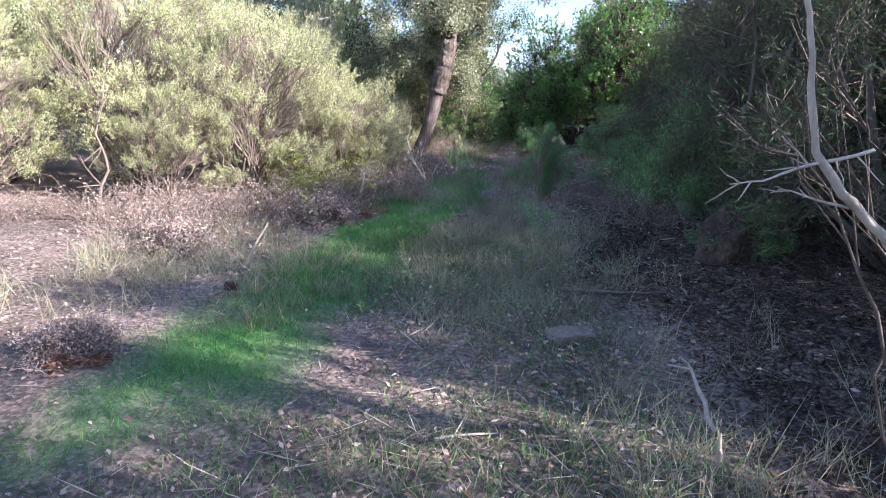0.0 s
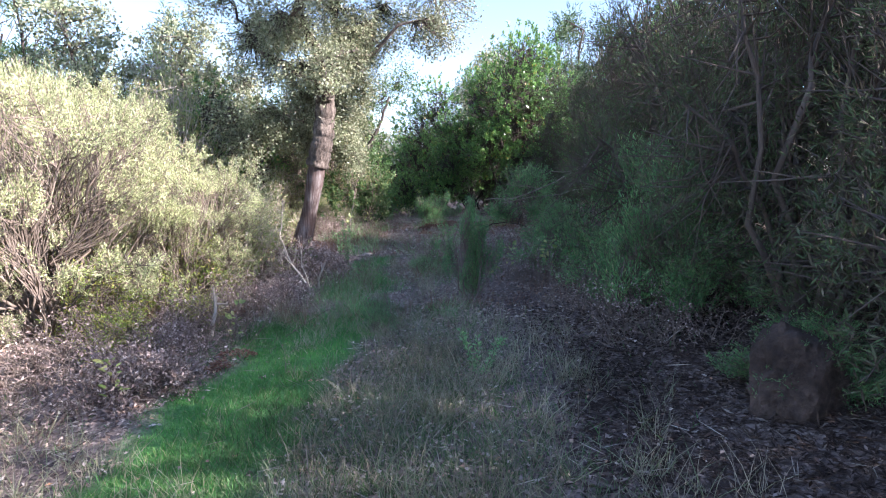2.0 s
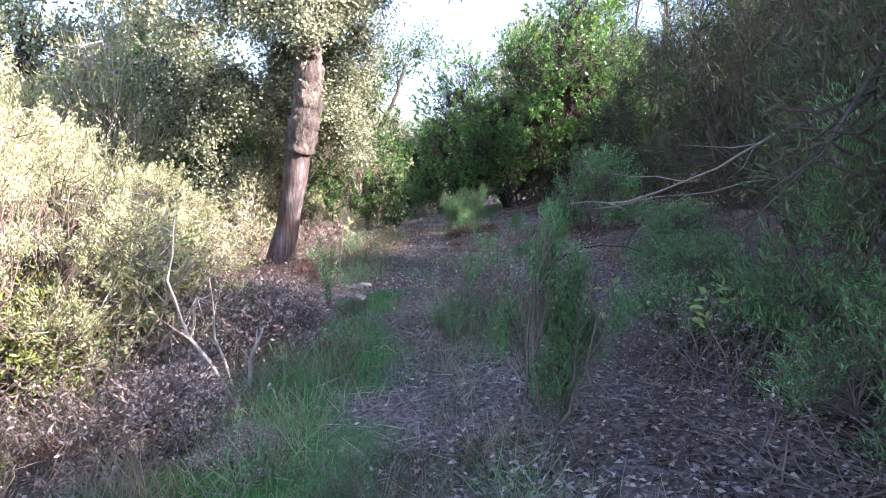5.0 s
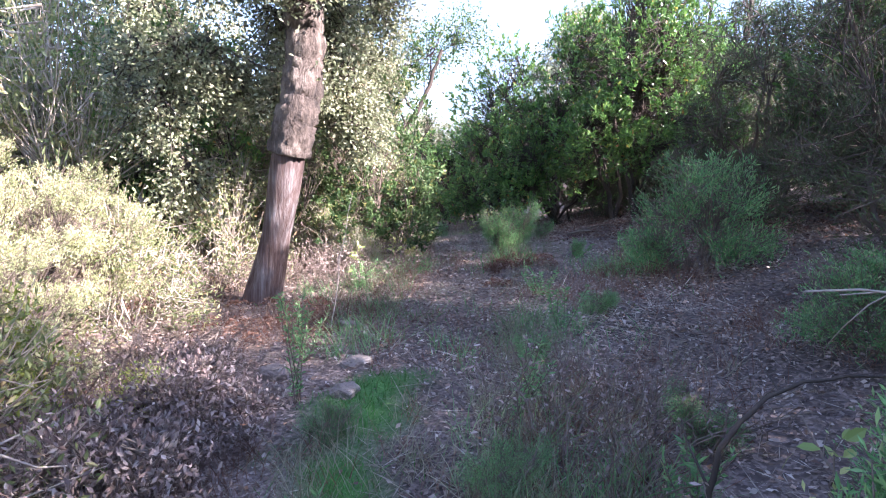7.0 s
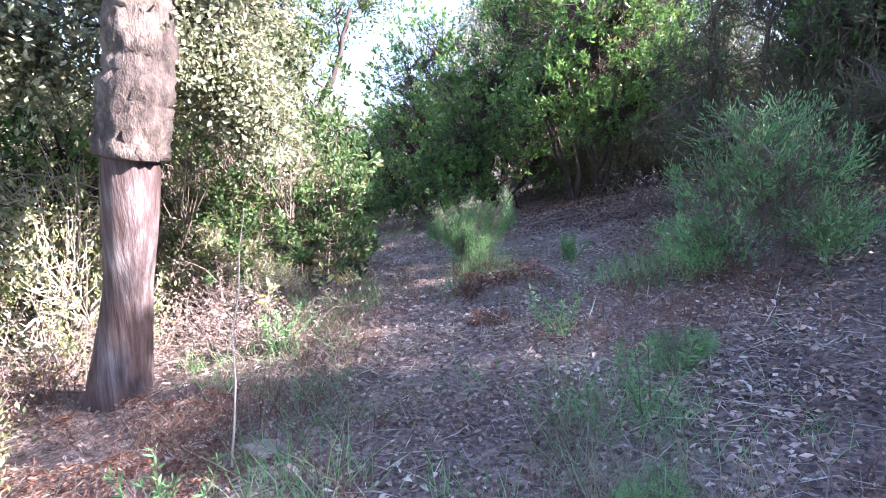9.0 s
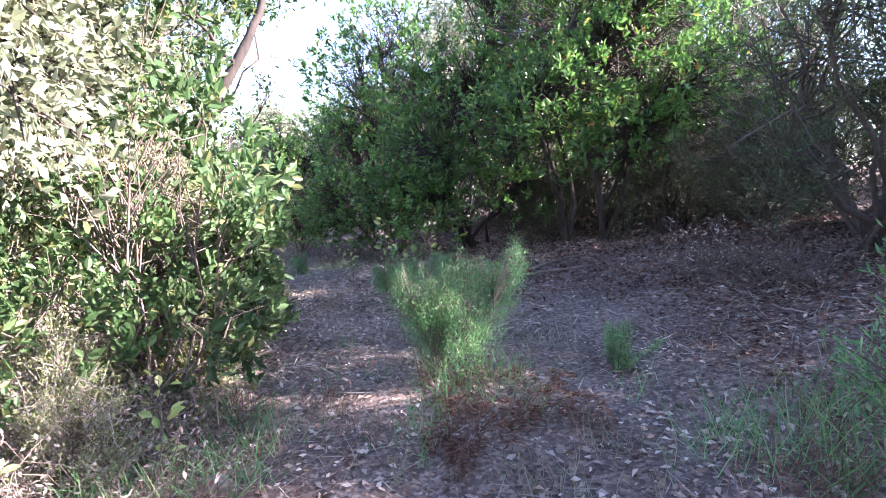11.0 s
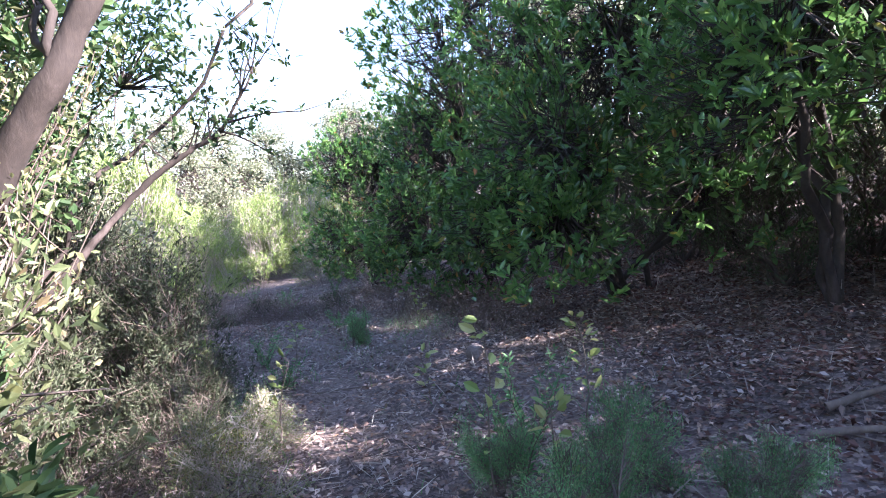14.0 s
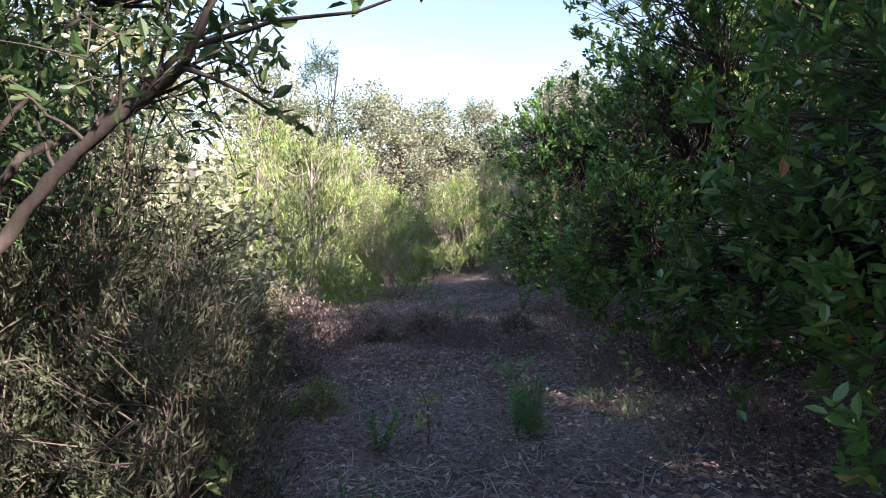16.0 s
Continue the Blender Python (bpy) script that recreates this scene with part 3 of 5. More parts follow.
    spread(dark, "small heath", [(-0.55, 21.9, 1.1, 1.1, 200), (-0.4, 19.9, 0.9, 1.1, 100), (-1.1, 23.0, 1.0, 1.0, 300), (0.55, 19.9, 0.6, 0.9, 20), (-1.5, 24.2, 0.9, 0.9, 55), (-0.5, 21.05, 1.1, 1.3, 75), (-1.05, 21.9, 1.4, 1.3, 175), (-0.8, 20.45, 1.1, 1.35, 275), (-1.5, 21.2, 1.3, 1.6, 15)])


make_heaths()


# ---- strawberry trees ----
def make_arbutus():
    spec = [
        (5.1, 19.8, [(0, -0.2, 2.3, 1.2, 1.2, 1.1, 260), (-0.9, -0.6, 1.7, 0.8, 0.8, 0.65, 170), (0.9, 0.1, 3.1, 1.2, 1.1, 1.1, 220), (-0.3, 0.9, 3.0, 1.3, 1.1, 1.1, 230), (0.7, -1.1, 1.8, 1.0, 0.8, 0.8, 180), (-0.9, 0.6, 1.4, 0.8, 0.8, 0.9, 180), (-0.2, -0.9, 1.3, 0.8, 0.6, 0.5, 120), (-0.2, -1.2, 3.0, 1.0, 0.9, 0.9, 170), (-0.3, -0.8, 4.2, 1.0, 1.0, 0.8, 150), (0.5, 0.3, 4.4, 1.0, 1.0, 0.8, 130)]),
        (4.2, 22.0, [(0, 0, 2.2, 1.3, 1.1, 1.3, 280), (-1.0, -0.3, 1.4, 0.85, 0.9, 0.9, 230), (-0.8, 0.5, 2.5, 0.9, 0.9, 0.9, 190), (0.8, -0.5, 3.2, 1.1, 1.0, 0.9, 200), (0.2, -0.6, 4.1, 1.0, 0.9, 0.7, 140), (-1.0, -0.8, 0.75, 0.6, 0.6, 0.6, 140), (0.4, -0.8, 1.3, 1.0, 0.7, 0.9, 180), (-1.3, 0.2, 0.8, 0.6, 0.7, 0.65, 130)]),
        (3.3, 24.8, [(-0.7, 0.2, 3.5, 1.0, 1.0, 0.9, 190), (-0.1, -0.3, 4.4, 1.0, 0.9, 0.8, 150), (0, 0, 2.0, 1.2, 1.1, 1.3, 260), (-1.0, -0.2, 1.0, 0.8, 0.8, 0.85, 190), (0.6, 0.6, 2.9, 1.0, 1.0, 0.8, 170), (-0.7, 0.4, 2.2, 0.8, 0.8, 0.8, 140), (-0.3, -0.9, 0.7, 0.9, 0.7, 0.7, 160), (-1.1, 0.5, 0.7, 0.6, 0.8, 0.6, 110)]),
        (2.0, 28.2, [(0, 0, 1.8, 1.2, 1.2, 1.2, 220), (-0.7, 0.1, 2.5, 0.8, 0.8, 0.8, 150), (0.7, -0.2, 3.3, 1.0, 0.9, 0.8, 140), (-0.9, 0, 0.9, 0.7, 0.8, 0.8, 150), (0.5, 0.5, 2.8, 0.9, 0.9, 0.7, 130), (-0.4, -0.8, 0.8, 0.8, 0.6, 0.7, 110)]),
        (6.0, 22.6, [(0, 0, 3.2, 1.5, 1.4, 1.5, 300), (-0.8, 0.6, 4.2, 1.1, 1.1, 0.9, 170), (0.8, -0.8, 2.6, 1.0, 1.0, 1.0, 150), (-0.4, -0.6, 1.5, 1.1, 1.0, 0.9, 150)]),
        (-2.6, 16.6, [(0, 0, 2.6, 1.2, 1.1, 1.3, 200), (0.7, 0.4, 1.5, 0.8, 0.8, 0.9, 120), (-0.8, 0.2, 1.6, 0.8, 0.8, 0.9, 120), (0.1, -0.5, 0.9, 0.8, 0.6, 0.6, 90)]),
        (0.3, 18.5, [(0.2, -0.3, 0.35, 0.4, 0.5, 0.3, 36), (-0.35, 0.2, 0.9, 0.5, 0.5, 0.5, 44), (-0.4, -0.5, 0.7, 0.5, 0.5, 0.55, 50)]),
        (0.4, 16.85, [(0.2, -0.2, 0.5, 0.5, 0.55, 0.5, 60), (-0.25, 0.2, 1.1, 0.6, 0.5, 0.55, 44), (0.38, 0.1, 1.15, 0.33, 0.4, 0.4, 30), (-0.4, -0.5, 0.6, 0.55, 0.5, 0.55, 45), (0.0, 0.35, 1.8, 0.5, 0.45, 0.45, 28), (0.5, 0.35, 0.5, 0.35, 0.35, 0.35, 50), (0.45, 0.45, 1.0, 0.33, 0.35, 0.35, 44), (0.25, 0.95, 0.6, 0.4, 0.4, 0.45, 50), (0.45, 0.8, 0.85, 0.3, 0.35, 0.28, 36), (0.48, -0.85, 1.32, 0.26, 0.3, 0.3, 13), (0.3, -1.0, 1.62, 0.3, 0.3, 0.2, 10), (-0.2, -0.2, 2.2, 0.5, 0.5, 0.45, 26), (0.2, -0.5, 2.25, 0.4, 0.4, 0.4, 22), (-0.45, -0.6, 1.6, 0.45, 0.4, 0.45, 26)]),
        (-0.75, 17.6, [(0.1, -0.2, 0.9, 0.6, 0.6, 0.6, 90), (-0.3, 0.3, 1.8, 0.7, 0.7, 0.7, 110), (0.35, 0.3, 2.4, 0.6, 0.6, 0.6, 80)]),
    ]
    row = []
    for k, (x, y, lobes) in enumerate(spec):
        rng = np.random.default_rng(60 + k)
        t = thing("strawberry_tree", x, y, "strawberry tree with glossy dark green leaves, some yellowing" if k < 5 else "young strawberry tree with bright green leaf rosettes", "tree", "strawberry trees")
        roots = [(rng.uniform(-0.35, 0.35), rng.uniform(-0.3, 0.3), -0.1) for _ in range(4)]
        plant(t, lobes, ROSETTE if k < 6 else dict(ROSETTE, start=0.45, wood_every=2, leaves=17, ball=0.02, length=0.068, ratio=0.5), M_ARBUTUS if k < 6 else M_ARBUTUS_YOUNG, M_DARKBARK if k < 6 else M_TWIG, rng, 0.04 if k < 6 else 0.009, roots, 0.005 if k < 6 else 0.0026)
        row.append(t)
    # extra tree outside the view, there to shade the left path edge
    spread(row[0], "strawberry trees", [(7.4, 15.3, 1.0, 0.82, 200)])
    # tree with leaning bare stems beside the path
    rng = np.random.default_rng(77)
    t = thing("strawberry_tree", 0, 0, "crooked strawberry tree with dark leaning stems over the path", "tree", "strawberry trees", z=0)
    base = np.array([-1.1, 20.1, float(ground(-1.1, 20.1)) - 0.1])
    stems = [[(-0.5, 20.15, 1.55), (0.0, 20.2, 2.1), (0.23, 20.3, 2.38), (0.42, 20.3, 2.56), (0.6, 20.3, 2.68), (0.73, 20.3, 2.75), (0.845, 20.3, 2.82), (0.93, 20.3, 2.96), (1.02, 20.35, 3.12), (1.1, 20.4, 3.4)],
             [(-0.95, 20.2, 1.6), (-0.4, 20.3, 2.8), (0.15, 20.3, 3.5), (0.6, 20.4, 4.1), (1.1, 20.5, 4.8)],
             [(-1.2, 20.3, 1.5), (-1.1, 20.5, 2.8), (-0.8, 20.7, 4.0), (-0.7, 20.9, 5.0)]]
    crown = Geo()
    for num, pts in enumerate(stems):
        wood = Geo()
        line = np.array([base] + [np.array(p) for p in pts])
        fine = np.concatenate([bent(rng, a, b, 6, 0, 0.05)[:-1] for a, b in zip(line, line[1:])] + [line[-1:]])
        tube(wood, fine, np.linspace(0.03 if num == 0 else 0.024, 0.004, len(fine)) * rng.uniform(0.85, 1.12, len(fine)), 9, 0.16, rng)
        tips = []
        if num == 0:
            for side in ([(0.845, 20.3, 2.82), (0.93, 20.29, 2.79), (1.0, 20.3, 2.755), (1.1, 20.31, 2.69), (1.17, 20.3, 2.66)], [(0.88, 20.3, 2.87), (1.0, 20.32, 2.9), (1.12, 20.3, 2.918), (1.33, 20.3, 2.92), (1.5, 20.32, 2.97)]):
                tube(wood, side, np.linspace(0.008, 0.0025, 5), 6, 0.1, rng)
                tips += [np.array(q) for q in side[2:]]
        for k in range(26):
            i = int(rng.uniform(0.4, 0.98) * (len(fine) - 1))
            end = fine[i] + np.array([rng.uniform(-0.4, 0.6), rng.uniform(-0.3, 0.8), rng.uniform(-0.15, 0.7)]) * 0.5
            tube(wood, bent(rng, fine[i], end, 7, 0.03, 0.05), np.linspace(0.007, 0.0025, 7), 4)
            tips.append(end)
            for _ in range(3):
                e2 = end + rng.normal(0, 0.13, 3)
                tube(wood, bent(rng, end, e2, 4, 0, 0.05), [0.003, 0.0026, 0.002, 0.0015], 3)
                tips.append(e2)
        tips = np.repeat(np.array(tips), 4, 0)
        way = unit(rng.normal(size=tips.shape) + np.array([0.2, 0, 0.3]))
        ln = rng.uniform(0.04, 0.065, len(tips))
        broad_leaves(crown, tips + rng.normal(0, 0.02, tips.shape), way, ln, ln * 0.42, rng)
        part("limb", wood.mesh("limb", M_DARKBARK, True), t, "dark crooked stem")
    for cx, cy, cz, rr, num in [(-0.9, 20.4, 3.2, 0.9, 150), (-0.1, 20.6, 4.1, 0.9, 150), (0.8, 20.6, 4.6, 0.7, 110), (-0.3, 20.0, 5.1, 0.9, 120), (-1.5, 20.6, 4.4, 0.9, 120), (1.7, 20.9, 5.2, 0.7, 90), (-1.0, 20.9, 2.7, 0.8, 130), (-1.7, 20.0, 3.2, 0.8, 130), (-0.5, 20.8, 3.0, 0.7, 110), (-1.3, 20.2, 2.2, 0.7, 90), (-0.35, 19.7, 2.5, 0.55, 80), (-0.7, 19.9, 3.1, 0.7, 110), (0.25, 20.9, 3.4, 0.5, 60)]:
        wood = Geo()
        mid = np.array([cx, cy, cz])
        tips = mid + unit(rng.normal(size=(num, 3))) * rr * rng.uniform(0.3, 1, (num, 1))
        hub = mid + np.array([-0.3, 0, -0.4]) * rr
        tube(wood, bent(rng, base + np.array([0.1, 0.1, 0.8]), hub, 16, 0, 0.11), np.linspace(0.021, 0.007, 16) * rng.uniform(0.8, 1.15, 16), 7, 0.15, rng)
        for q in tips[::2]:
            tube(wood, bent(rng, hub, q, 4, 0.05, 0.1), [0.009, 0.006, 0.004, 0.002], 3)
        tips = np.repeat(tips, 14, 0)
        ln = rng.uniform(0.045, 0.08, len(tips))
        broad_leaves(crown, tips + rng.normal(0, 0.08, tips.shape), unit(rng.normal(size=tips.shape) + np.array([0.2, 0, 0.3])), ln, ln * 0.42, rng)
        part("limb", wood.mesh("limb", M_DARKBARK, True), t, "dark thin branch with many twigs")
    part("foliage", crown.mesh("foliage", M_ARBUTUS_YOUNG), t)


make_arbutus()


def make_scraggly():
    """Thin many-stemmed shrubs, more bare pale wood than leaf."""
    for k, (x, y, h) in enumerate([(-0.35, 18.95, 3.4), (-1.35, 17.3, 3.8), (0.05, 17.9, 2.6)]):
        rng = np.random.default_rng(640 + k)
        t = thing("scraggly_shrub", x, y, "scraggly sunlit shrub, bare pale stems with few small leaves", "shrub", "scraggly shrubs")
        roots = [(rng.uniform(-0.3, 0.3), rng.uniform(-0.3, 0.3), -0.1) for _ in range(6)]
        lobes = [(rng.uniform(-0.75, 0.75), rng.uniform(-0.6, 0.6), h * rng.uniform(0.35, 0.95), 0.45, 0.4, 0.5, 26) for _ in range(13)]
        plant(t, lobes, dict(SCRUB, start=0.3, leaves=20, reach=0.22, length=0.045, ratio=0.42, ball=0.05), M_SCRUB, M_TWIG, rng, 0.014, roots, 0.004)


make_scraggly()


def make_leaning_trunk():
    """A thick dark trunk that bends out over the path and carries its leaves high."""
    rng = np.random.default_rng(78)
    t = thing("strawberry_tree", 0, 0, "strawberry tree with a thick dark trunk leaning over the path", "tree", "strawberry trees", z=0)
    line = np.array([(-0.4, 19.12, float(ground(-0.4, 19.12)) - 0.1), (-0.1, 19.08, 1.9), (0.34, 18.98, 2.62), (0.57, 18.92, 2.9), (0.76, 18.92, 3.25), (1.0, 18.98, 3.75), (1.2, 19.1, 4.4)])
    fine = np.concatenate([bent(rng, a, b, 6, 0, 0.04)[:-1] for a, b in zip(line, line[1:])] + [line[-1:]])
    g = Geo()
    tube(g, fine, np.linspace(0.075, 0.028, len(fine)) * rng.uniform(0.9, 1.1, len(fine)), 14, 0.12, rng)
    part("trunk", g.mesh("trunk", M_DARKBARK, True), t, "dark rough leaning trunk")
    lobes = [(1.1, 19.2, 4.5, 0.6, 0.5, 0.5, 50), (0.4, 19.3, 3.8, 0.5, 0.45, 0.4, 36), (-0.3, 18.9, 3.4, 0.5, 0.5, 0.4, 36), (0.1, 18.7, 3.9, 0.55, 0.5, 0.45, 40), (-0.6, 19.3, 2.9, 0.5, 0.45, 0.45, 34), (0.35, 19.25, 3.2, 0.3, 0.3, 0.25, 16)]
    roots = [tuple(line[5]), tuple(line[3]), tuple(line[2]), tuple(line[4]), tuple(line[1]), tuple(line[3])]
    plant(t, lobes, dict(ROSETTE, wood_every=2, length=0.07), M_ARBUTUS_YOUNG, M_DARKBARK, rng, 0.022, roots, 0.004)


make_leaning_trunk()


# ---- broom, scrub and background trees ----
M_WITHERED = leaf_material("withered_leaf", [(0.0, (0.16, 0.11, 0.10)), (0.5, (0.32, 0.245, 0.225)), (0.85, (0.45, 0.37, 0.34)), (1.0, (0.58, 0.51, 0.46))], 0.7, 0.2, 0.25)


def make_green_shrubs():
    g = "green broom beside the path"
    rng = np.random.default_rng(90)
    a = thing("broom_shrub", 2.08, 16.25, "small feathery green broom in reddish dead bracken", "shrub", g)
    fan = [(0.0, 0, 0.36, 0.2, 0.2, 0.24, 70), (0.2, 0.05, 0.52, 0.16, 0.16, 0.26, 55), (-0.18, 0.02, 0.48, 0.16, 0.16, 0.24, 55), (0.05, 0.15, 0.58, 0.16, 0.16, 0.22, 45), (0.3, 0, 0.68, 0.1, 0.1, 0.2, 22), (-0.05, -0.15, 0.3, 0.16, 0.14, 0.2, 35)]
    plant(a, fan, dict(BLADE, leaves=52, reach=0.22, length=0.02, ratio=0.2, splay=0.5), M_BROOM, M_TWIG, rng, 0.006, branchlet=0.002)
    rng = np.random.default_rng(91)
    b = thing("broom_shrub", 3.68, 14.25, "bushy fresh green broom on leaf litter", "shrub", g)
    plant(b, dome(rng, 1.3, 1.5, 45) + [(-0.6, -0.1, 0.28, 0.35, 0.3, 0.18, 45)], dict(BLADE, leaves=22, out=0.7, up=0.8, length=0.05), M_BROOM, M_TWIG, rng, 0.012, branchlet=0.003)
    rng = np.random.default_rng(92)
    c = thing("broom_shrub", 1.44, 9.0, "upright columnar green broom beside the path", "shrub", g)
    spikes = [(0, 0, 0.26, 0.17, 0.17, 0.24, 66), (0.02, 0, 0.55, 0.15, 0.15, 0.24, 66), (-0.06, 0.02, 0.84, 0.09, 0.09, 0.22, 40), (0.1, 0.03, 0.8, 0.08, 0.08, 0.2, 34), (-0.03, 0, 1.06, 0.05, 0.05, 0.16, 18), (-0.26, 0.1, 0.5, 0.07, 0.07, 0.26, 18), (0.22, 0.1, 0.46, 0.09, 0.09, 0.24, 26), (0.3, -0.05, 0.62, 0.05, 0.05, 0.2, 12)]
    plant(c, spikes, dict(BLADE, leaves=58, reach=0.22, length=0.026, ratio=0.24, splay=0.6, ball=0.02), M_BROOM, M_TWIG, rng, 0.01, branchlet=0.0025)
    spread(b, g, [(2.95, 7.6, 0.9, 1.35, 70), (3.3, 8.9, 0.95, 1.4, 310), (2.75, 8.2, 0.75, 0.8, 100), (2.75, 9.9, 0.8, 0.75, 200), (3.2, 7.3, 0.8, 0.9, 30), (2.75, 5.5, 0.6, 0.7, 300), (3.5, 11.6, 0.7, 0.8, 260), (2.65, 18.75, 0.36, 1.0, 50)])
    spread(a, g, [(2.45, 17.6, 0.6, 0.9, 140), (2.3, 18.3, 0.75, 0.8, 20), (2.15, 18.9, 0.65, 0.8, 220), (2.95, 18.3, 0.6, 0.8, 320), (1.95, 16.4, 0.9, 1.0, 200), (0.35, 8.0, 0.7, 0.7, 80), (1.1, 10.6, 0.6, 0.7, 10), (1.55, 12.2, 0.55, 0.6, 220), (2.1, 10.9, 0.6, 0.7, 120), (2.3, 13.2, 0.6, 0.6, 290), (1.54, 22.7, 0.55, 0.9, 66), (2.92, 16.0, 0.38, 1.0, 33), (0.3, 11.3, 0.5, 0.55, 20)])
    rng = np.random.default_rng(93)
    d = thing("tall_broom", -2.4, 27.2, "tall sunlit bright green broom with tan stems", "shrub", "sunlit broom")
    plant(d, dome(rng, 3.3, 2.4, 60), dict(BLADE, wood_every=2, leaves=18, length=0.1, reach=0.45), M_BROOM_LIT, M_PALE, rng, 0.02, branchlet=0.005)
    spread(d, "sunlit broom", [(-3.8, 29.0, 0.95, 1.0, 100), (-1.2, 33.5, 0.85, 0.95, 200), (0.8, 36.0, 0.9, 1.0, 20), (-3.2, 33.5, 0.9, 0.9, 300), (-5.4, 31.0, 1.1, 1.0, 60), (2.6, 33.5, 0.85, 1.0, 150), (-1.9, 30.6, 0.75, 0.9, 250), (-0.2, 34.6, 0.95, 0.95, 350), (-4.6, 35.5, 1.1, 1.1, 50)])
    rng = np.random.default_rng(94)
    e = thing("scrub_bush", -1.75, 9.8, "yellow-green leafy scrub bush with dry brown twigs", "shrub", "roadside scrub")
    plant(e, dome(rng, 1.0, 1.1, 18), dict(SCRUB, length=0.045), M_YELLOW, M_TWIG, rng, 0.01, branchlet=0.003)
    rng = np.random.default_rng(98)
    w = thing("withered_bush", -0.5, 10.5, "low withered bush with purplish brown dead leaves", "shrub", "withered bushes")
    plant(w, dome(rng, 0.55, 1.1, 20), dict(SCRUB, leaves=22, reach=0.15, length=0.038, ratio=0.45), M_WITHERED, M_TWIG, rng, 0.008, branchlet=0.003)
    spread(w, "withered bushes", [(-0.42, 11.5, 0.9, 1.0, 70), (-0.75, 10.9, 0.9, 1.1, 170), (-0.15, 9.0, 0.5, 0.7, 310), (-1.6, 8.0, 0.8, 0.8, 33), (-0.65, 9.5, 0.8, 0.9, 50), (-1.5, 7.0, 0.9, 0.9, 150), (-2.6, 5.6, 0.9, 0.8, 250), (-0.75, 12.6, 0.6, 0.8, 20), (-2.1, 3.3, 0.6, 0.8, 290), (-1.2, 24.3, 1.0, 1.2, 30), (-1.5, 25.6, 1.2, 1.3, 130)])
    rng = np.random.default_rng(95)
    s = thing("scrub_bush", -1.35, 10.4, "pale dusty scrub bush with thin grey stems", "shrub", "roadside scrub")
    plant(s, dome(rng, 1.6, 1.7, 32), SCRUB, M_SCRUB, M_PALE, rng, 0.014, branchlet=0.004)
    spread(e, "roadside scrub", [(-1.35, 11.1, 0.9, 1.2, 20), (-2.4, 8.9, 0.9, 1.0, 220), (-1.5, 8.9, 0.5, 0.8, 320), (0.55, 17.0, 0.5, 0.8, 40), (-1.9, 7.9, 0.7, 0.8, 130), (0.75, 19.9, 0.4, 0.7, 10), (-0.8, 11.7, 0.5, 0.8, 70), (-0.2, 23.2, 0.5, 0.7, 90)])
    spread(s, "roadside scrub", [(-1.7, 13.6, 0.9, 0.9, 70), (-2.6, 11.0, 0.9, 0.9, 20), (-1.6, 15.8, 1.0, 1.2, 160), (-0.7, 17.4, 0.9, 1.1, 250), (-3.4, 15.2, 1.6, 1.5, 300), (-1.9, 18.4, 1.3, 1.3, 10), (-0.9, 21.8, 0.9, 0.9, 200), (-1.6, 23.6, 0.9, 0.9, 120), (-1.9, 25.3, 0.8, 0.9, 40), (-3.6, 24.6, 1.4, 1.4, 77), (-2.9, 21.4, 1.5, 1.7, 210), (-1.9, 20.9, 1.2, 1.6, 99), (-1.5, 19.2, 1.0, 1.4, 9), (-4.4, 17.5, 1.7, 1.8, 140), (0.6, 31.0, 0.9, 0.9, 30), (1.9, 30.4, 1.0, 1.1, 280), (-0.4, 38.0, 1.4, 1.3, 190), (-2.2, 36.0, 1.3, 1.2, 10), (2.6, 37.5, 1.4, 1.3, 99), (-0.9, 35.0, 1.1, 1.0, 222), (1.2, 33.6, 1.0, 1.0, 310), (-4.6, 27.0, 1.4, 1.3, 140), (-0.3, 17.0, 0.6, 0.9, 45), (0.95, 19.2, 0.42, 0.9, 5), (0.15, 15.95, 0.4, 0.9, 33), (0.0, 16.4, 0.5, 0.9, 83), (0.55, 17.6, 0.42, 0.9, 183), (1.0, 20.0, 0.3, 0.9, 75), (-1.1, 18.6, 0.9, 1.1, 145)])
    # open scrub on the hillside around
    ring = np.random.default_rng(88)
    spread(s, "hillside scrub", [(ring.uniform(*span), ring.uniform(-7, 34), ring.uniform(1.0, 1.5), ring.uniform(0.7, 1.0), ring.uniform(0, 360)) for span in [(-17, -8.5), (10.5, 20)] for _ in range(34)])
    # trees behind
    rng = np.random.default_rng(96)
    p = thing("pine_tree", -4.8, 21.5, "dark green bushy pine behind the scrub", "tree", "trees behind")
    plant(p, [(0, 0, 2.6, 1.6, 1.6, 1.2, 90), (0.2, 0.1, 4.2, 1.4, 1.4, 1.2, 90), (-0.1, 0, 5.7, 0.8, 0.8, 1.0, 50), (1.0, -0.4, 1.5, 1.1, 1.1, 1.0, 60), (-0.9, 0.4, 1.4, 1.1, 1.1, 1.0, 60), (0, -0.9, 1.2, 1.0, 0.9, 0.9, 50), (0.5, -0.6, 3.3, 0.9, 0.9, 0.8, 50), (-0.7, 0.2, 3.6, 0.9, 0.9, 0.8, 50)], NEEDLE, M_DARK, M_DARKBARK, rng, 0.09, branchlet=0.01)
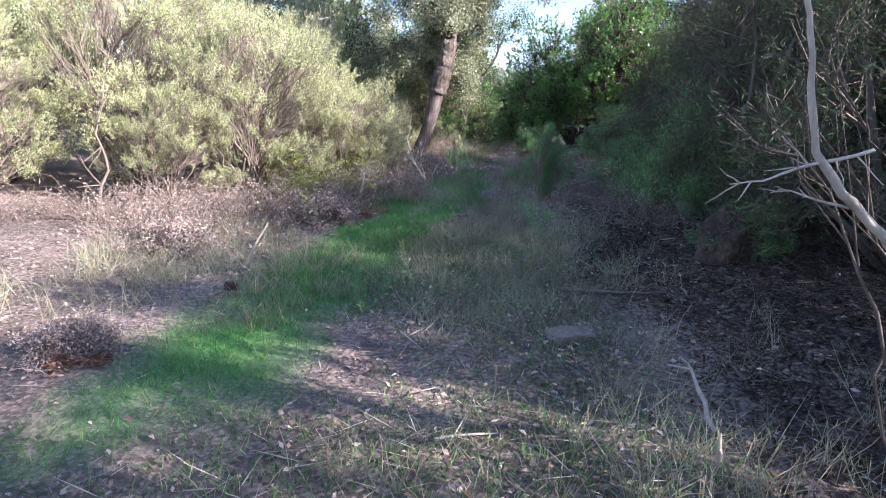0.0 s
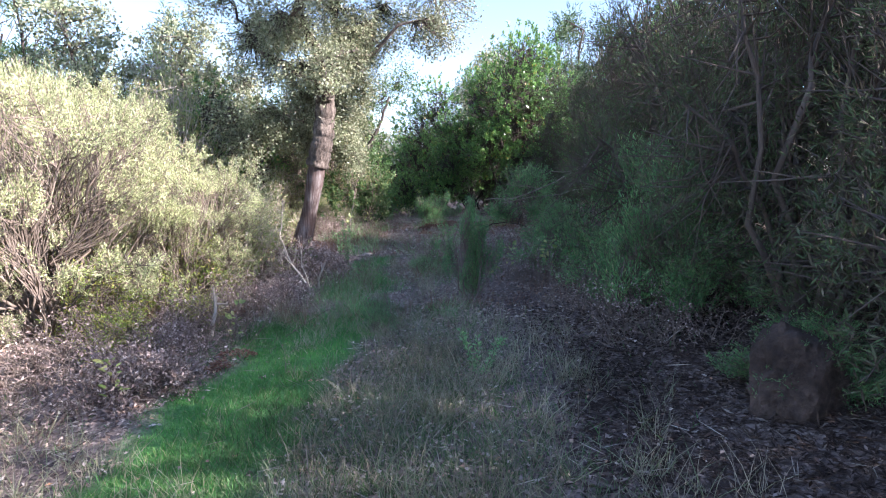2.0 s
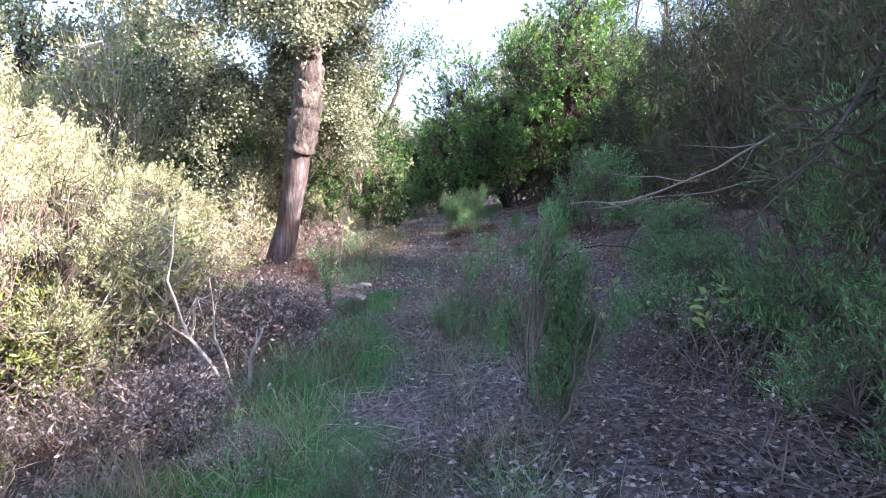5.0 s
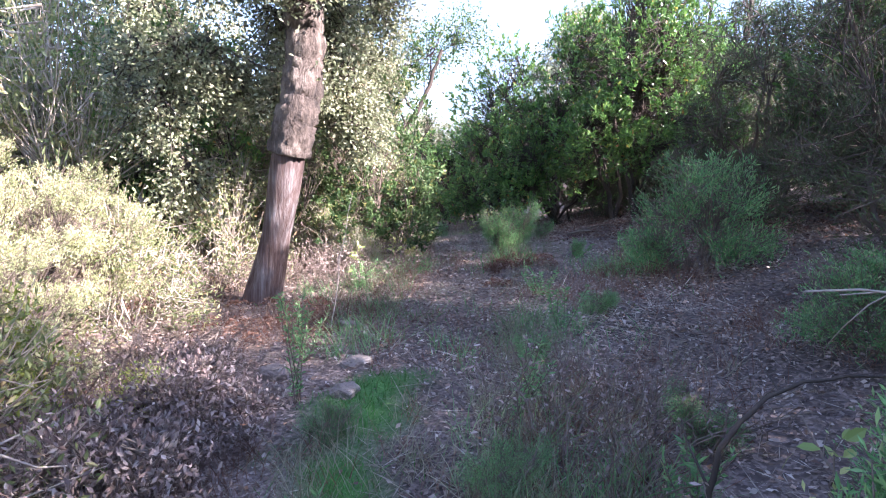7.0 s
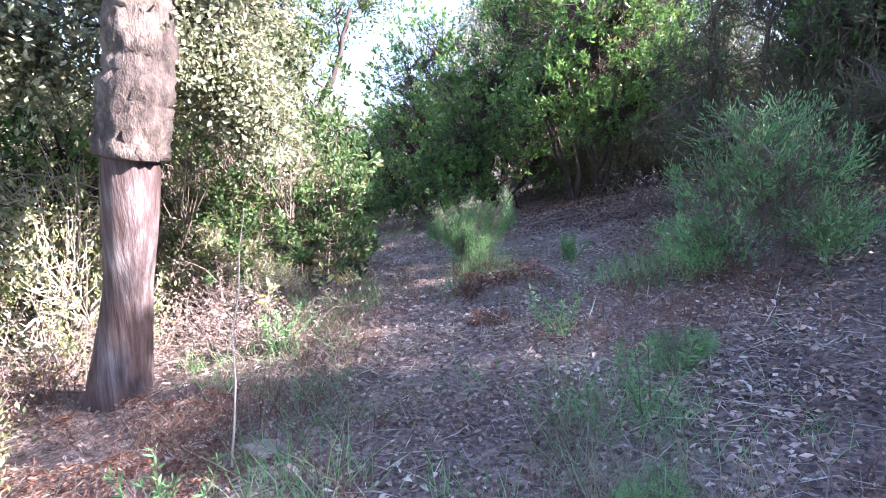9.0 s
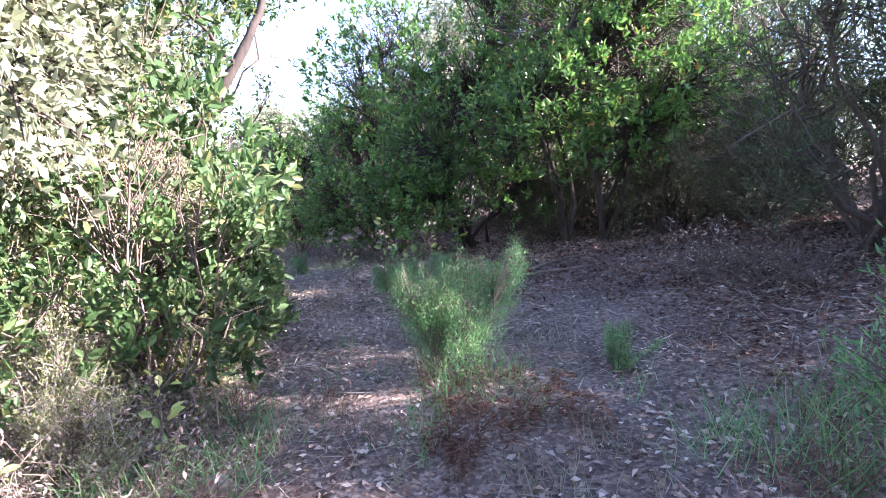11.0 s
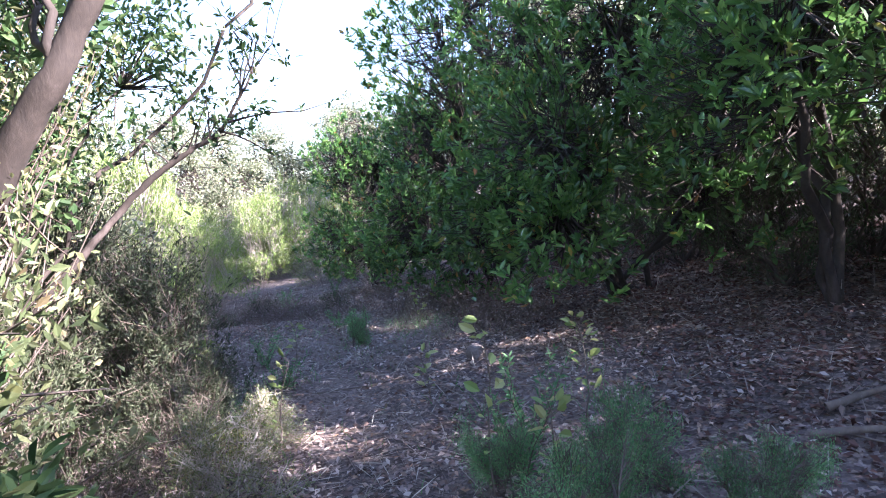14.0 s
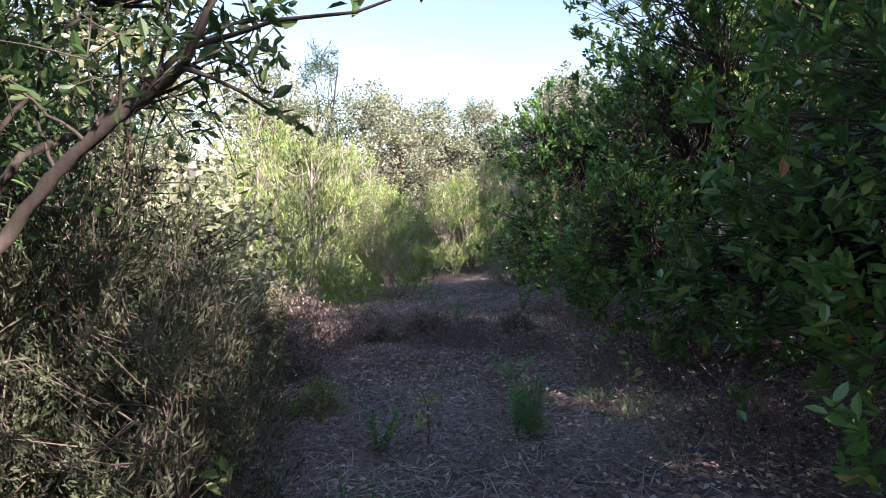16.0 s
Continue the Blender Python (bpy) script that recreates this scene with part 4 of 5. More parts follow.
    # copies at x 7.8 to 9.8, y below 17: unseen, added as sun blockers
    spread(p, "trees behind", [(-7.2, 19.0, 1.0, 1.0, 40), (-9.8, 22.0, 1.1, 1.1, 100), (-6.8, 26.0, 1.1, 1.0, 220), (8.6, 25.8, 1.1, 1.0, 170), (-2.5, 46.0, 1.3, 0.66, 10), (5.5, 43.0, 1.3, 0.75, 170), (-8.0, 41.0, 1.2, 1.0, 260), (-12.0, 34.0, 1.2, 1.0, 30), (10.5, 37.0, 1.2, 1.1, 140), (-13.0, 26.0, 1.2, 1.1, 200), (10.5, 30.5, 1.2, 1.1, 60), (-11.0, 17.0, 1.1, 1.0, 160), (-11.5, 11.0, 1.1, 1.0, 260), (12.0, 8.0, 1.2, 0.9, 20), (8.4, 9.6, 1.15, 0.78, 233), (8.0, 6.2, 1.2, 0.78, 33), (8.2, 3.2, 1.2, 0.8, 133), (9.8, 16.8, 0.9, 0.7, 83), (9.0, 14.2, 1.0, 0.85, 143), (9.2, 11.8, 1.0, 0.85, 213), (7.8, -3.1, 1.2, 1.05, 293), (9.4, 23.2, 1.1, 0.85, 303), (7.2, 26.6, 1.0, 0.85, 55), (9.6, 5.4, 1.0, 0.75, 73), (9.8, 2.0, 1.0, 0.7, 170), (12.5, 24.0, 1.2, 0.9, 12), (-15.0, 20.0, 1.3, 1.0, 12), (14.0, 32.0, 1.3, 1.0, 44), (-16.0, 32.0, 1.3, 1.0, 99), (-15.0, 41.0, 1.3, 1.0, 10), (1.0, 52.0, 1.5, 0.66, 10), (-6.0, 52.0, 1.5, 0.66, 150), (9.0, 50.0, 1.3, 1.0, 250), (16.0, 42.0, 1.4, 1.0, 33)])
    rng = np.random.default_rng(97)
    o = thing("oak_tree", -3.4, 19.0, "grey-green oak in the sunlit thicket", "tree", "trees behind")
    plant(o, [(0, 0, 3.4, 1.5, 1.5, 1.4, 150), (-0.7, 0.4, 4.8, 1.2, 1.2, 1.0, 100), (0.9, -0.3, 2.4, 1.0, 1.0, 0.9, 90), (-1.0, -0.5, 1.9, 1.0, 1.0, 0.9, 90), (0.2, -0.9, 1.2, 1.1, 0.9, 0.9, 90), (0.5, 0.8, 1.3, 1.1, 0.9, 0.9, 60)], dict(OAKLEAF, wood_every=2, leaves=22, length=0.1), M_OAK, M_CORK, rng, 0.07, branchlet=0.008)
    spread(o, "trees behind", [(-2.3, 23.6, 0.85, 0.9, 140), (-4.2, 22.0, 0.95, 0.95, 40), (-2.8, 40.5, 1.1, 0.82, 44), (0.2, 43.0, 1.15, 0.85, 204), (3.2, 39.5, 1.05, 0.82, 304), (-5.2, 42.5, 1.15, 0.88, 94), (2.0, 45.0, 1.2, 0.85, 14), (-7.8, 38.5, 1.15, 0.9, 334), (-5.6, 18.0, 1.0, 1.0, 80), (-4.0, 37.5, 1.1, 0.9, 20), (1.6, 41.0, 1.1, 0.9, 120), (-1.2, 42.0, 1.0, 0.9, 60), (6.8, 31.0, 1.2, 1.1, 250), (-6.8, 34.0, 1.1, 1.0, 310), (5.4, 28.0, 1.1, 1.1, 200), (3.6, 33.5, 0.8, 0.9, 90), (-5.2, 24.5, 1.0, 0.9, 30), (8.5, 40.0, 1.2, 1.1, 170)])


make_green_shrubs()


# ---- weeds, dead wood, stones ----
M_TRUNK = bark_material("grey_heath_bark", [(0.3, (0.13, 0.10, 0.085)), (0.5, (0.26, 0.22, 0.19)), (0.7, (0.42, 0.37, 0.33))], 30, 0.25, 0.6, 0.008)


def dead_branch(name, pts, r, label, material=M_PALE, twigs=4, seed=0):
    rng = np.random.default_rng(seed)
    pts = np.array(pts, float)
    fine = np.concatenate([bent(rng, a, b, 4, 0, 0.05)[:-1] for a, b in zip(pts, pts[1:])] + [pts[-1:]])
    g = Geo()
    tube(g, fine, np.linspace(r, r * 0.3, len(fine)), 7, 0.15, rng)
    ln = np.linalg.norm(pts[-1] - pts[0])
    for k in range(twigs):
        i = rng.integers(1, len(fine) - 1)
        e = fine[i] + unit(rng.normal(size=3) + unit(pts[-1] - pts[0]) * 1.2) * ln * rng.uniform(0.12, 0.3)
        e[2] = max(e[2], float(ground(e[0], e[1])) + 0.01)
        tube(g, bent(rng, fine[i], e, 4, 0, 0.1), np.linspace(r * 0.45, r * 0.15, 4), 4)
    return solid(name, g.mesh(name, material, True), label, "branch")


def on_ground(x, y, h=0.02):
    return (x, y, float(ground(x, y)) + h)


def make_dead_wood():
    dead_branch("fallen_stick", [on_ground(0.92, 4.55), on_ground(1.3, 4.5, 0.03), on_ground(1.75, 4.5, 0.04)], 0.02, "long thin fallen stick lying across leaf litter", M_TWIG, 2, 1)
    dead_branch("fallen_stick", [on_ground(0.05, 2.42), on_ground(0.33, 2.48)], 0.009, "short pale stick on dry grass", M_PALE, 1, 2)
    dead_branch("forked_stick", [on_ground(1.3, 2.4, 0.0), on_ground(1.28, 2.6, 0.12), on_ground(1.3, 2.85, 0.18), on_ground(1.2, 2.9, 0.17)], 0.014, "bent pale forked stick standing out of leaf litter", M_PALE, 2, 3)
    dead_branch("cut_stub", [on_ground(1.23, 2.28, -0.03), on_ground(1.22, 2.3, 0.13)], 0.018, "short bleached stub of a cut stem", M_PALE, 0, 4)
    dead_branch("fallen_log", [on_ground(3.5, 18.75, 0.03), on_ground(3.8, 18.55, 0.05), on_ground(4.1, 18.35, 0.05)], 0.02, "grey fallen log on dark leaf litter", M_TWIG, 2, 5)
    dead_branch("fallen_log", [on_ground(3.7, 18.9, 0.03), on_ground(4.3, 18.75, 0.05)], 0.022, "thin grey fallen log on leaf litter", M_TWIG, 1, 6)
    dead_branch("dead_twig", [on_ground(-1.75, 5.2, -0.02), on_ground(-1.68, 5.3, 0.2), on_ground(-1.6, 5.35, 0.34)], 0.016, "bleached dead twig standing in dry grass", M_PALE, 3, 7)
    dead_branch("dead_twig", [on_ground(-1.25, 8.3, -0.02), on_ground(-1.2, 8.3, 0.25), on_ground(-1.22, 8.3, 0.5)], 0.025, "bleached dead stump under the scrub", M_PALE, 4, 8)
    dead_branch("dead_twig", [on_ground(-0.32, 9.75, -0.02), on_ground(-0.3, 9.8, 0.22), on_ground(-0.22, 9.85, 0.4)], 0.02, "forked bleached dead twig at the path edge", M_PALE, 4, 9)
    dead_branch("dead_twig", [on_ground(-0.3, 9.55, -0.02), on_ground(-0.6, 9.6, 0.45), on_ground(-0.75, 9.7, 0.8), on_ground(-0.72, 9.8, 1.2)], 0.013, "thin leaning pale stem of a dry shrub", M_PALE, 3, 10)
    dead_branch("dead_twig", [on_ground(-0.35, 9.7, -0.02), on_ground(-0.5, 9.75, 0.4), on_ground(-0.55, 9.85, 0.75)], 0.011, "thin leaning pale stem of a dry shrub", M_PALE, 3, 11)
    dead_branch("hanging_branch", [(3.4, 9.6, 2.3), (2.9, 9.4, 2.15), (2.5, 9.35, 1.93), (2.05, 9.6, 1.72), (1.75, 9.8, 1.7)], 0.01, "bare pale branch leaning out of the heath", M_TRUNK, 6, 12)
    dead_branch("hanging_branch", [(3.5, 9.9, 1.9), (2.9, 9.7, 1.85), (2.4, 9.9, 1.75), (2.0, 10.0, 1.66)], 0.007, "bare pale branch leaning out of the heath", M_TRUNK, 5, 13)
    dead_branch("leaning_trunk", [on_ground(1.85, 1.8, -0.05), (1.551, 1.914, 1.137), (1.399, 1.914, 1.302), (1.287, 1.914, 1.388), (1.234, 1.914, 1.421), (1.122, 1.914, 1.54), (1.076, 1.914, 1.691), (1.049, 1.914, 1.83), (0.99, 1.914, 1.995), (0.937, 1.947, 2.292)], 0.021, "crooked pale heath trunk bent over the path side", M_PALE, 0, 14)
    dead_branch("dead_twig", [(1.32, 1.947, 1.566), (1.135, 1.914, 1.507), (1.056, 1.914, 1.474), (0.977, 1.914, 1.434), (0.878, 1.914, 1.414)], 0.007, "pale broken side branch of the heath", M_PALE, 10, 21)
    dead_branch("dead_twig", [(1.307, 1.927, 1.381), (1.188, 1.914, 1.388), (1.096, 1.914, 1.408), (1.03, 1.914, 1.414)], 0.006, "pale broken side branch of the heath", M_PALE, 5, 23)
    rng = np.random.default_rng(46)
    h = thing("old_heath_shrub", 1.85, 1.85, "thin heath sprays in sun on crooked stems", "shrub", "old heath on the bank")
    plant(h, [(-0.75, 0.35, 1.42, 0.3, 0.25, 0.14, 15), (-0.55, 0.4, 1.66, 0.3, 0.25, 0.2, 18), (-0.35, 0.1, 1.3, 0.28, 0.25, 0.15, 14), (-0.3, 0.3, 1.95, 0.35, 0.3, 0.25, 18), (-0.05, 0.6, 1.2, 0.3, 0.3, 0.3, 20)], dict(OLD_PLUME, wood_every=1, leaves=22, reach=0.2, length=0.04), M_HEATH_BROWN_SHADED, M_HEATHWOOD, rng, 0.009, branchlet=0.0025)
    dead_branch("leaning_trunk", [on_ground(-4.1, 6.9, -0.05), (-4.0, 7.0, 0.6), (-4.15, 7.0, 1.0), (-4.1, 7.1, 1.4)], 0.022, "weathered crooked heath stem", M_TWIG, 6, 15)
    dead_branch("arched_branch", [on_ground(1.62, 10.0, -0.02), (1.64, 10.0, 1.04), (1.66, 10.0, 1.17), (1.72, 10.0, 1.26), (1.8, 10.0, 1.34), (1.91, 10.0, 1.39), (2.05, 10.0, 1.41), (2.4, 10.1, 1.35)], 0.012, "dark arched branch bowing out of the green broom", M_DARKBARK, 3, 22)
    dead_branch("dry_stalk", [on_ground(0.06, 13.2, -0.02), on_ground(0.12, 13.3, 0.6), on_ground(0.22, 13.4, 1.15)], 0.006, "tall thin dry weed stalk", M_PALE, 1, 16)
    dead_branch("fallen_stick", [on_ground(2.0, 10.0), on_ground(2.4, 10.4, 0.05), on_ground(2.55, 10.9, 0.1)], 0.012, "thin dry stick on leaf litter", M_TWIG, 4, 17)
    dead_branch("fallen_stick", [on_ground(0.3, 24.6), on_ground(1.1, 24.9, 0.04), on_ground(1.5, 25.2)], 0.012, "thin dry stick across the path", M_TWIG, 5, 18)
    dead_branch("fallen_stick", [on_ground(1.9, 21.0), on_ground(1.0, 20.9, 0.02)], 0.008, "thin dry stick on the path", M_TWIG, 3, 19)


make_dead_wood()


def make_thickets():
    """Tangled dead twigs under and between the shrubs."""
    masters = []
    for k in range(2):
        rng = np.random.default_rng(400 + k)
        x, y = [(-2.6, 7.6), (-0.95, 9.6)][k]
        t = thing("twig_thicket", x, y, "tangle of dry grey-brown twigs with withered leaves", "brush", "dry brush")
        g, c = Geo(), Geo()
        tips = []
        for _ in range(150):
            a = np.array([rng.uniform(-0.45, 0.45), rng.uniform(-0.4, 0.4), -0.03])
            e = a + np.array([rng.normal(0, 0.25), rng.normal(0, 0.25), min(abs(rng.normal(0.26, 0.14)), 0.45)])
            line = bent(rng, a, e, 8, 0.08, 0.12)
            tube(g, line, np.linspace(0.0045, 0.0012, 8), 3)
            tips += list(line[3:])
        tips = np.repeat(np.array(tips), 2, 0) + rng.normal(0, 0.006, (len(tips) * 2, 3))
        small_leaves(c, tips, unit(rng.normal(size=tips.shape)), rng.uniform(0.015, 0.035, len(tips)), rng.uniform(0.006, 0.014, len(tips)), rng)
        tagged(part("twig_tangle", g.mesh("twig_tangle", M_TWIG, True), t), kind="stuff")
        tagged(part("withered_foliage", c.mesh("withered_foliage", M_WITHERED), t), kind="stuff")
        masters.append(t)
    rng = np.random.default_rng(409)
    line = [(-4.6, 6.7), (-3.9, 7.0), (-3.2, 7.2), (-2.0, 7.9), (-1.5, 8.3), (-1.6, 7.5), (-2.4, 6.7), (-3.0, 6.2), (-1.2, 9.2), (-0.8, 10.2), (-1.0, 10.9), (-0.9, 11.8), (-1.3, 12.6), (-1.7, 14.6),
            (2.6, 6.8), (2.6, 7.8), (2.55, 9.3), (3.1, 10.4), (3.9, 11.2), (4.3, 12.6), (-1.6, 16.9), (-0.3, 19.4), (-0.9, 23.0), (-1.3, 24.4), (-1.2, 25.4), (-1.7, 26.2), (-1.35, 25.9), (-0.05, 25.9), (1.15, 25.3), (0.5, 25.6), (-2.0, 24.9), (-0.9, 27.0), (2.2, 26.5), (3.0, 22.4), (2.5, 24.0), (4.7, 16.9), (1.7, 11.2), (-1.2, 15.6), (0.15, 16.1), (0.3, 17.5), (-0.4, 15.9), (0.45, 17.9), (0.5, 19.0), (0.2, 15.4), (-0.1, 16.6)]
    for k, (x, y) in enumerate(line):
        s = rng.uniform(0.8, 1.4)
        o = copy_thing(masters[k % 2], pose(x, y, float(ground(x, y)), 0, 0, rng.uniform(0, 360)) @ Matrix.Diagonal((s, s, s * rng.uniform(0.7, 1.1), 1)))
        o["group"] = "dry brush"


make_thickets()


def stone(x, y, sx, sy, sz, seed, material=M_STONE, label="weathered grey stone half sunk in leaf litter", name="stone", turn=None):
    """Broken field stone: a lump cut by a few uneven planes, with chipped and pitted faces."""
    rng = np.random.default_rng(seed)
    cuts = [(Vector(unit(rng.normal(size=3))), rng.uniform(0.62, 0.85)) for _ in range(5)]
    cuts += [(Vector((s, 0.12 * s, 0.08)).normalized(), 0.74) for s in (-1, 1)] + [(Vector((0.1, s, -0.05)).normalized(), 0.76) for s in (-1, 1)] + [(Vector((0.14, -0.1, 1)).normalized(), 0.8)]
    bm = bmesh.new()
    bmesh.ops.create_icosphere(bm, subdivisions=5, radius=1)
    off = Vector((seed * 3.1, 0, 0))
    for v in bm.verts:
        c = v.co.normalized()
        r = 1.0
        for d, lim in cuts:
            k = c.dot(d)
            if k > 0.05:
                r = min(r, lim / k)
        r += 0.10 * noise.noise(c * 2.3 + off) + 0.055 * noise.noise(c * 6.0 + off) + 0.03 * noise.noise(c * 15 + off) + 0.016 * noise.noise(c * 34 + off)
        v.co = (c.x * r * sx, c.y * r * sy, c.z * r * sz)
    me = bpy.data.meshes.new(name)
    bm.to_mesh(me)
    bm.free()
    me.materials.append(material)
    solid(name, me, label, "stone", pose(x, y, float(ground(x, y)) + sz * 0.28, rng.uniform(-9, 9), rng.uniform(-9, 9), rng.uniform(0, 180) if turn is None else turn))


stone(0.86, 3.62, 0.19, 0.1, 0.06, 1, turn=12)
stone(1.01, 3.0, 0.05, 0.045, 0.04, 2)
stone(2.62, 5.4, 0.36, 0.27, 0.38, 3, M_CLOD, "blocky dark brown stone under the heath", turn=20)
stone(0.2, 13.3, 0.14, 0.1, 0.05, 4)
stone(-1.6, 4.45, 0.07, 0.06, 0.05, 5, M_CLOD, "small orange-brown stone in the grass")
stone(0.35, 12.4, 0.12, 0.1, 0.05, 6)
stone(2.5, 21.2, 0.12, 0.09, 0.09, 7)
stone(0.33, 11.9, 0.11, 0.09, 0.06, 8)
stone(-0.2, 12.3, 0.13, 0.1, 0.07, 9)
stone(0.75, 15.6, 0.07, 0.06, 0.05, 10)


def weed(x, y, h, seed, label="slender green weed sapling on the path"):
    rng = np.random.default_rng(seed)
    w = thing("weed_sapling", x, y, label, "weed", "weeds on the path")
    g, c = Geo(), Geo()
    for k in range(5):
        top = np.array([rng.uniform(-0.2, 0.2), rng.uniform(-0.2, 0.2), h * rng.uniform(0.7, 1.0)])
        line = bent(rng, (rng.uniform(-0.03, 0.03), rng.uniform(-0.03, 0.03), -0.02), top, 8, 0, 0.04)
        tube(g, line, np.linspace(0.005, 0.0015, 8), 4)
        s = rng.uniform(0.12, 1, 70) * 7
        i = s.astype(int).clip(0, 6)
        p = line[i] + (line[i + 1] - line[i]) * (s - i)[:, None]
        way = unit(rng.normal(size=(70, 3)) * np.array([1, 1, 0.5]) + np.array([0, 0, 0.7]))
        small_leaves(c, p, way, rng.uniform(0.025, 0.06, 70), rng.uniform(0.006, 0.012, 70), rng)
    part("stem", g.mesh("stem", M_TWIG, True), w)
    part("foliage", c.mesh("foliage", M_BROOM), w)


for k, (x, y, h) in enumerate([(0.07, 11.8, 0.85), (-0.05, 12.6, 0.5), (1.75, 10.3, 0.4), (1.3, 11.4, 0.45), (0.95, 21.2, 0.3), (0.6, 22.4, 0.35), (2.25, 18.9, 0.45), (2.4, 19.3, 0.5), (1.0, 6.6, 0.35), (-0.5, 4.0, 0.3), (0.3, 10.3, 0.3), (2.0, 14.0, 0.3), (-0.2, 21.6, 0.4), (2.9, 15.95, 0.3), (1.55, 22.75, 0.42), (0.2, 27.0, 0.4), (1.0, 28.0, 0.5), (-0.6, 28.6, 0.5), (1.3, 23.9, 0.25), (0.4, 26.3, 0.3), (1.9, 12.8, 0.4), (0.2, 14.9, 0.35)]):
    weed(x, y, h, 200 + k)


def seedling(x, y, h, seed):
    """A single thin stem with a few broad pale leaves."""
    rng = np.random.default_rng(seed)
    w = thing("seedling", x, y, "broad-leaved pale green seedling in leaf litter", "seedling", "seedlings")
    g, c = Geo(), Geo()
    line = bent(rng, (0, 0, -0.02), (rng.uniform(-0.1, 0.1), rng.uniform(-0.1, 0.1), h), 8, 0, 0.05)
    tube(g, line, np.linspace(0.005, 0.002, 8), 5)
    n = 16
    f = rng.uniform(2.0, 7.0, n)
    i = f.astype(int).clip(0, 6)
    at_stem = line[i] + (line[i + 1] - line[i]) * (f - i)[:, None]
    way = unit(rng.normal(size=(n, 3)) * np.array([1, 1, 0.3]) + np.array([0, 0, 0.6]))
    for a, d in zip(at_stem, way):
        tube(g, [a, a + d * 0.02, a + d * 0.045], [0.0018, 0.0014, 0.001], 3)
    ln = rng.uniform(0.045, 0.085, n)
    broad_leaves(c, at_stem + way * 0.04, way, ln, ln * 0.55, rng, 0.8)
    part("stem", g.mesh("stem", M_TWIG, True), w)
    part("foliage", c.mesh("foliage", M_SEEDLING), w)


M_SEEDLING = leaf_material("pale_seedling_leaf", [(0.0, (0.22, 0.33, 0.10)), (0.6, (0.36, 0.45, 0.16)), (1.0, (0.52, 0.52, 0.22))], 0.4, 0.4, 0.4)
for k, (x, y, h) in enumerate([(2.11, 18.75, 0.8), (1.1, 19.7, 0.55), (2.35, 18.6, 0.5), (0.9, 22.5, 0.4), (0.75, 17.1, 0.5), (0.95, 18.2, 0.4), (2.7, 19.3, 0.6), (2.0, 20.3, 0.35), (0.4, 21.0, 0.5), (0.55, 15.7, 0.45), (0.1, 15.2, 0.4), (-1.0, 7.9, 0.5), (-1.5, 6.6, 0.4), (2.4, 9.2, 0.5), (2.2, 10.2, 0.35), (1.75, 9.5, 0.4), (3.3, 20.9, 0.25), (2.2, 23.4, 0.4)]):
    seedling(x, y, h, 500 + k)


def bracken(x, y, w, seed):
    """Collapsed fern: arching stalks, each with rows of withered leaflets."""
    rng = np.random.default_rng(seed)
    t = thing("dead_bracken", x, y, "clump of reddish dead bracken fronds", "fern", "dead bracken")
    for k in range(max(6, int(20 * w))):
        g, c = Geo(), Geo()
        ang, r0 = rng.uniform(0, 6.283), w * 0.35 * rng.uniform(0, 1)
        a = np.array([r0 * math.cos(ang), r0 * math.sin(ang)])
        b = a + w * rng.uniform(0.45, 0.8) * np.array([math.cos(ang + 0.4), math.sin(ang + 0.4)])
        rise = [float(ground(x + q[0], y + q[1]) - ground(x, y)) for q in (a, b)]
        line = bent(rng, (*a, rise[0] - 0.02), (*b, rise[1] + 0.03), 10, rng.uniform(0.15, 0.35), 0.06)
        tube(g, line, np.linspace(0.004, 0.0012, 10), 4)
        n = 120
        s = rng.uniform(1.5, 8.99, n)
        i = s.astype(int)
        p = line[i] + (line[i + 1] - line[i]) * (s - i)[:, None]
        along = unit(line[i + 1] - line[i])
        side = unit(np.cross(along, np.array([0, 0, 1.0]))) * rng.choice([-1, 1], n)[:, None]
        reach = 0.09 * (1.1 - s / 9)[:, None] * rng.uniform(0, 1, (n, 1))
        small_leaves(c, p + side * reach + rng.normal(0, 0.008, (n, 3)), unit(side + along * 0.5 + rng.normal(0, 0.35, (n, 3))), rng.uniform(0.02, 0.05, n), rng.uniform(0.006, 0.013, n), rng)
        part("stalk", g.mesh("stalk", M_TWIG, True), t)
        tagged(part("frond", c.mesh("frond", M_RED), t), kind="stuff")


for k, (x, y, w) in enumerate([(-0.65, 13.7, 0.75), (-0.35, 13.1, 0.5), (2.25, 15.8, 0.55), (1.9, 15.6, 0.4), (-1.05, 9.3, 0.35), (-2.0, 3.2, 0.3), (-0.9, 7.6, 0.3), (1.7, 14.6, 0.2), (-0.1, 21.0, 0.28)]):
    bracken(x, y, w, 300 + k)


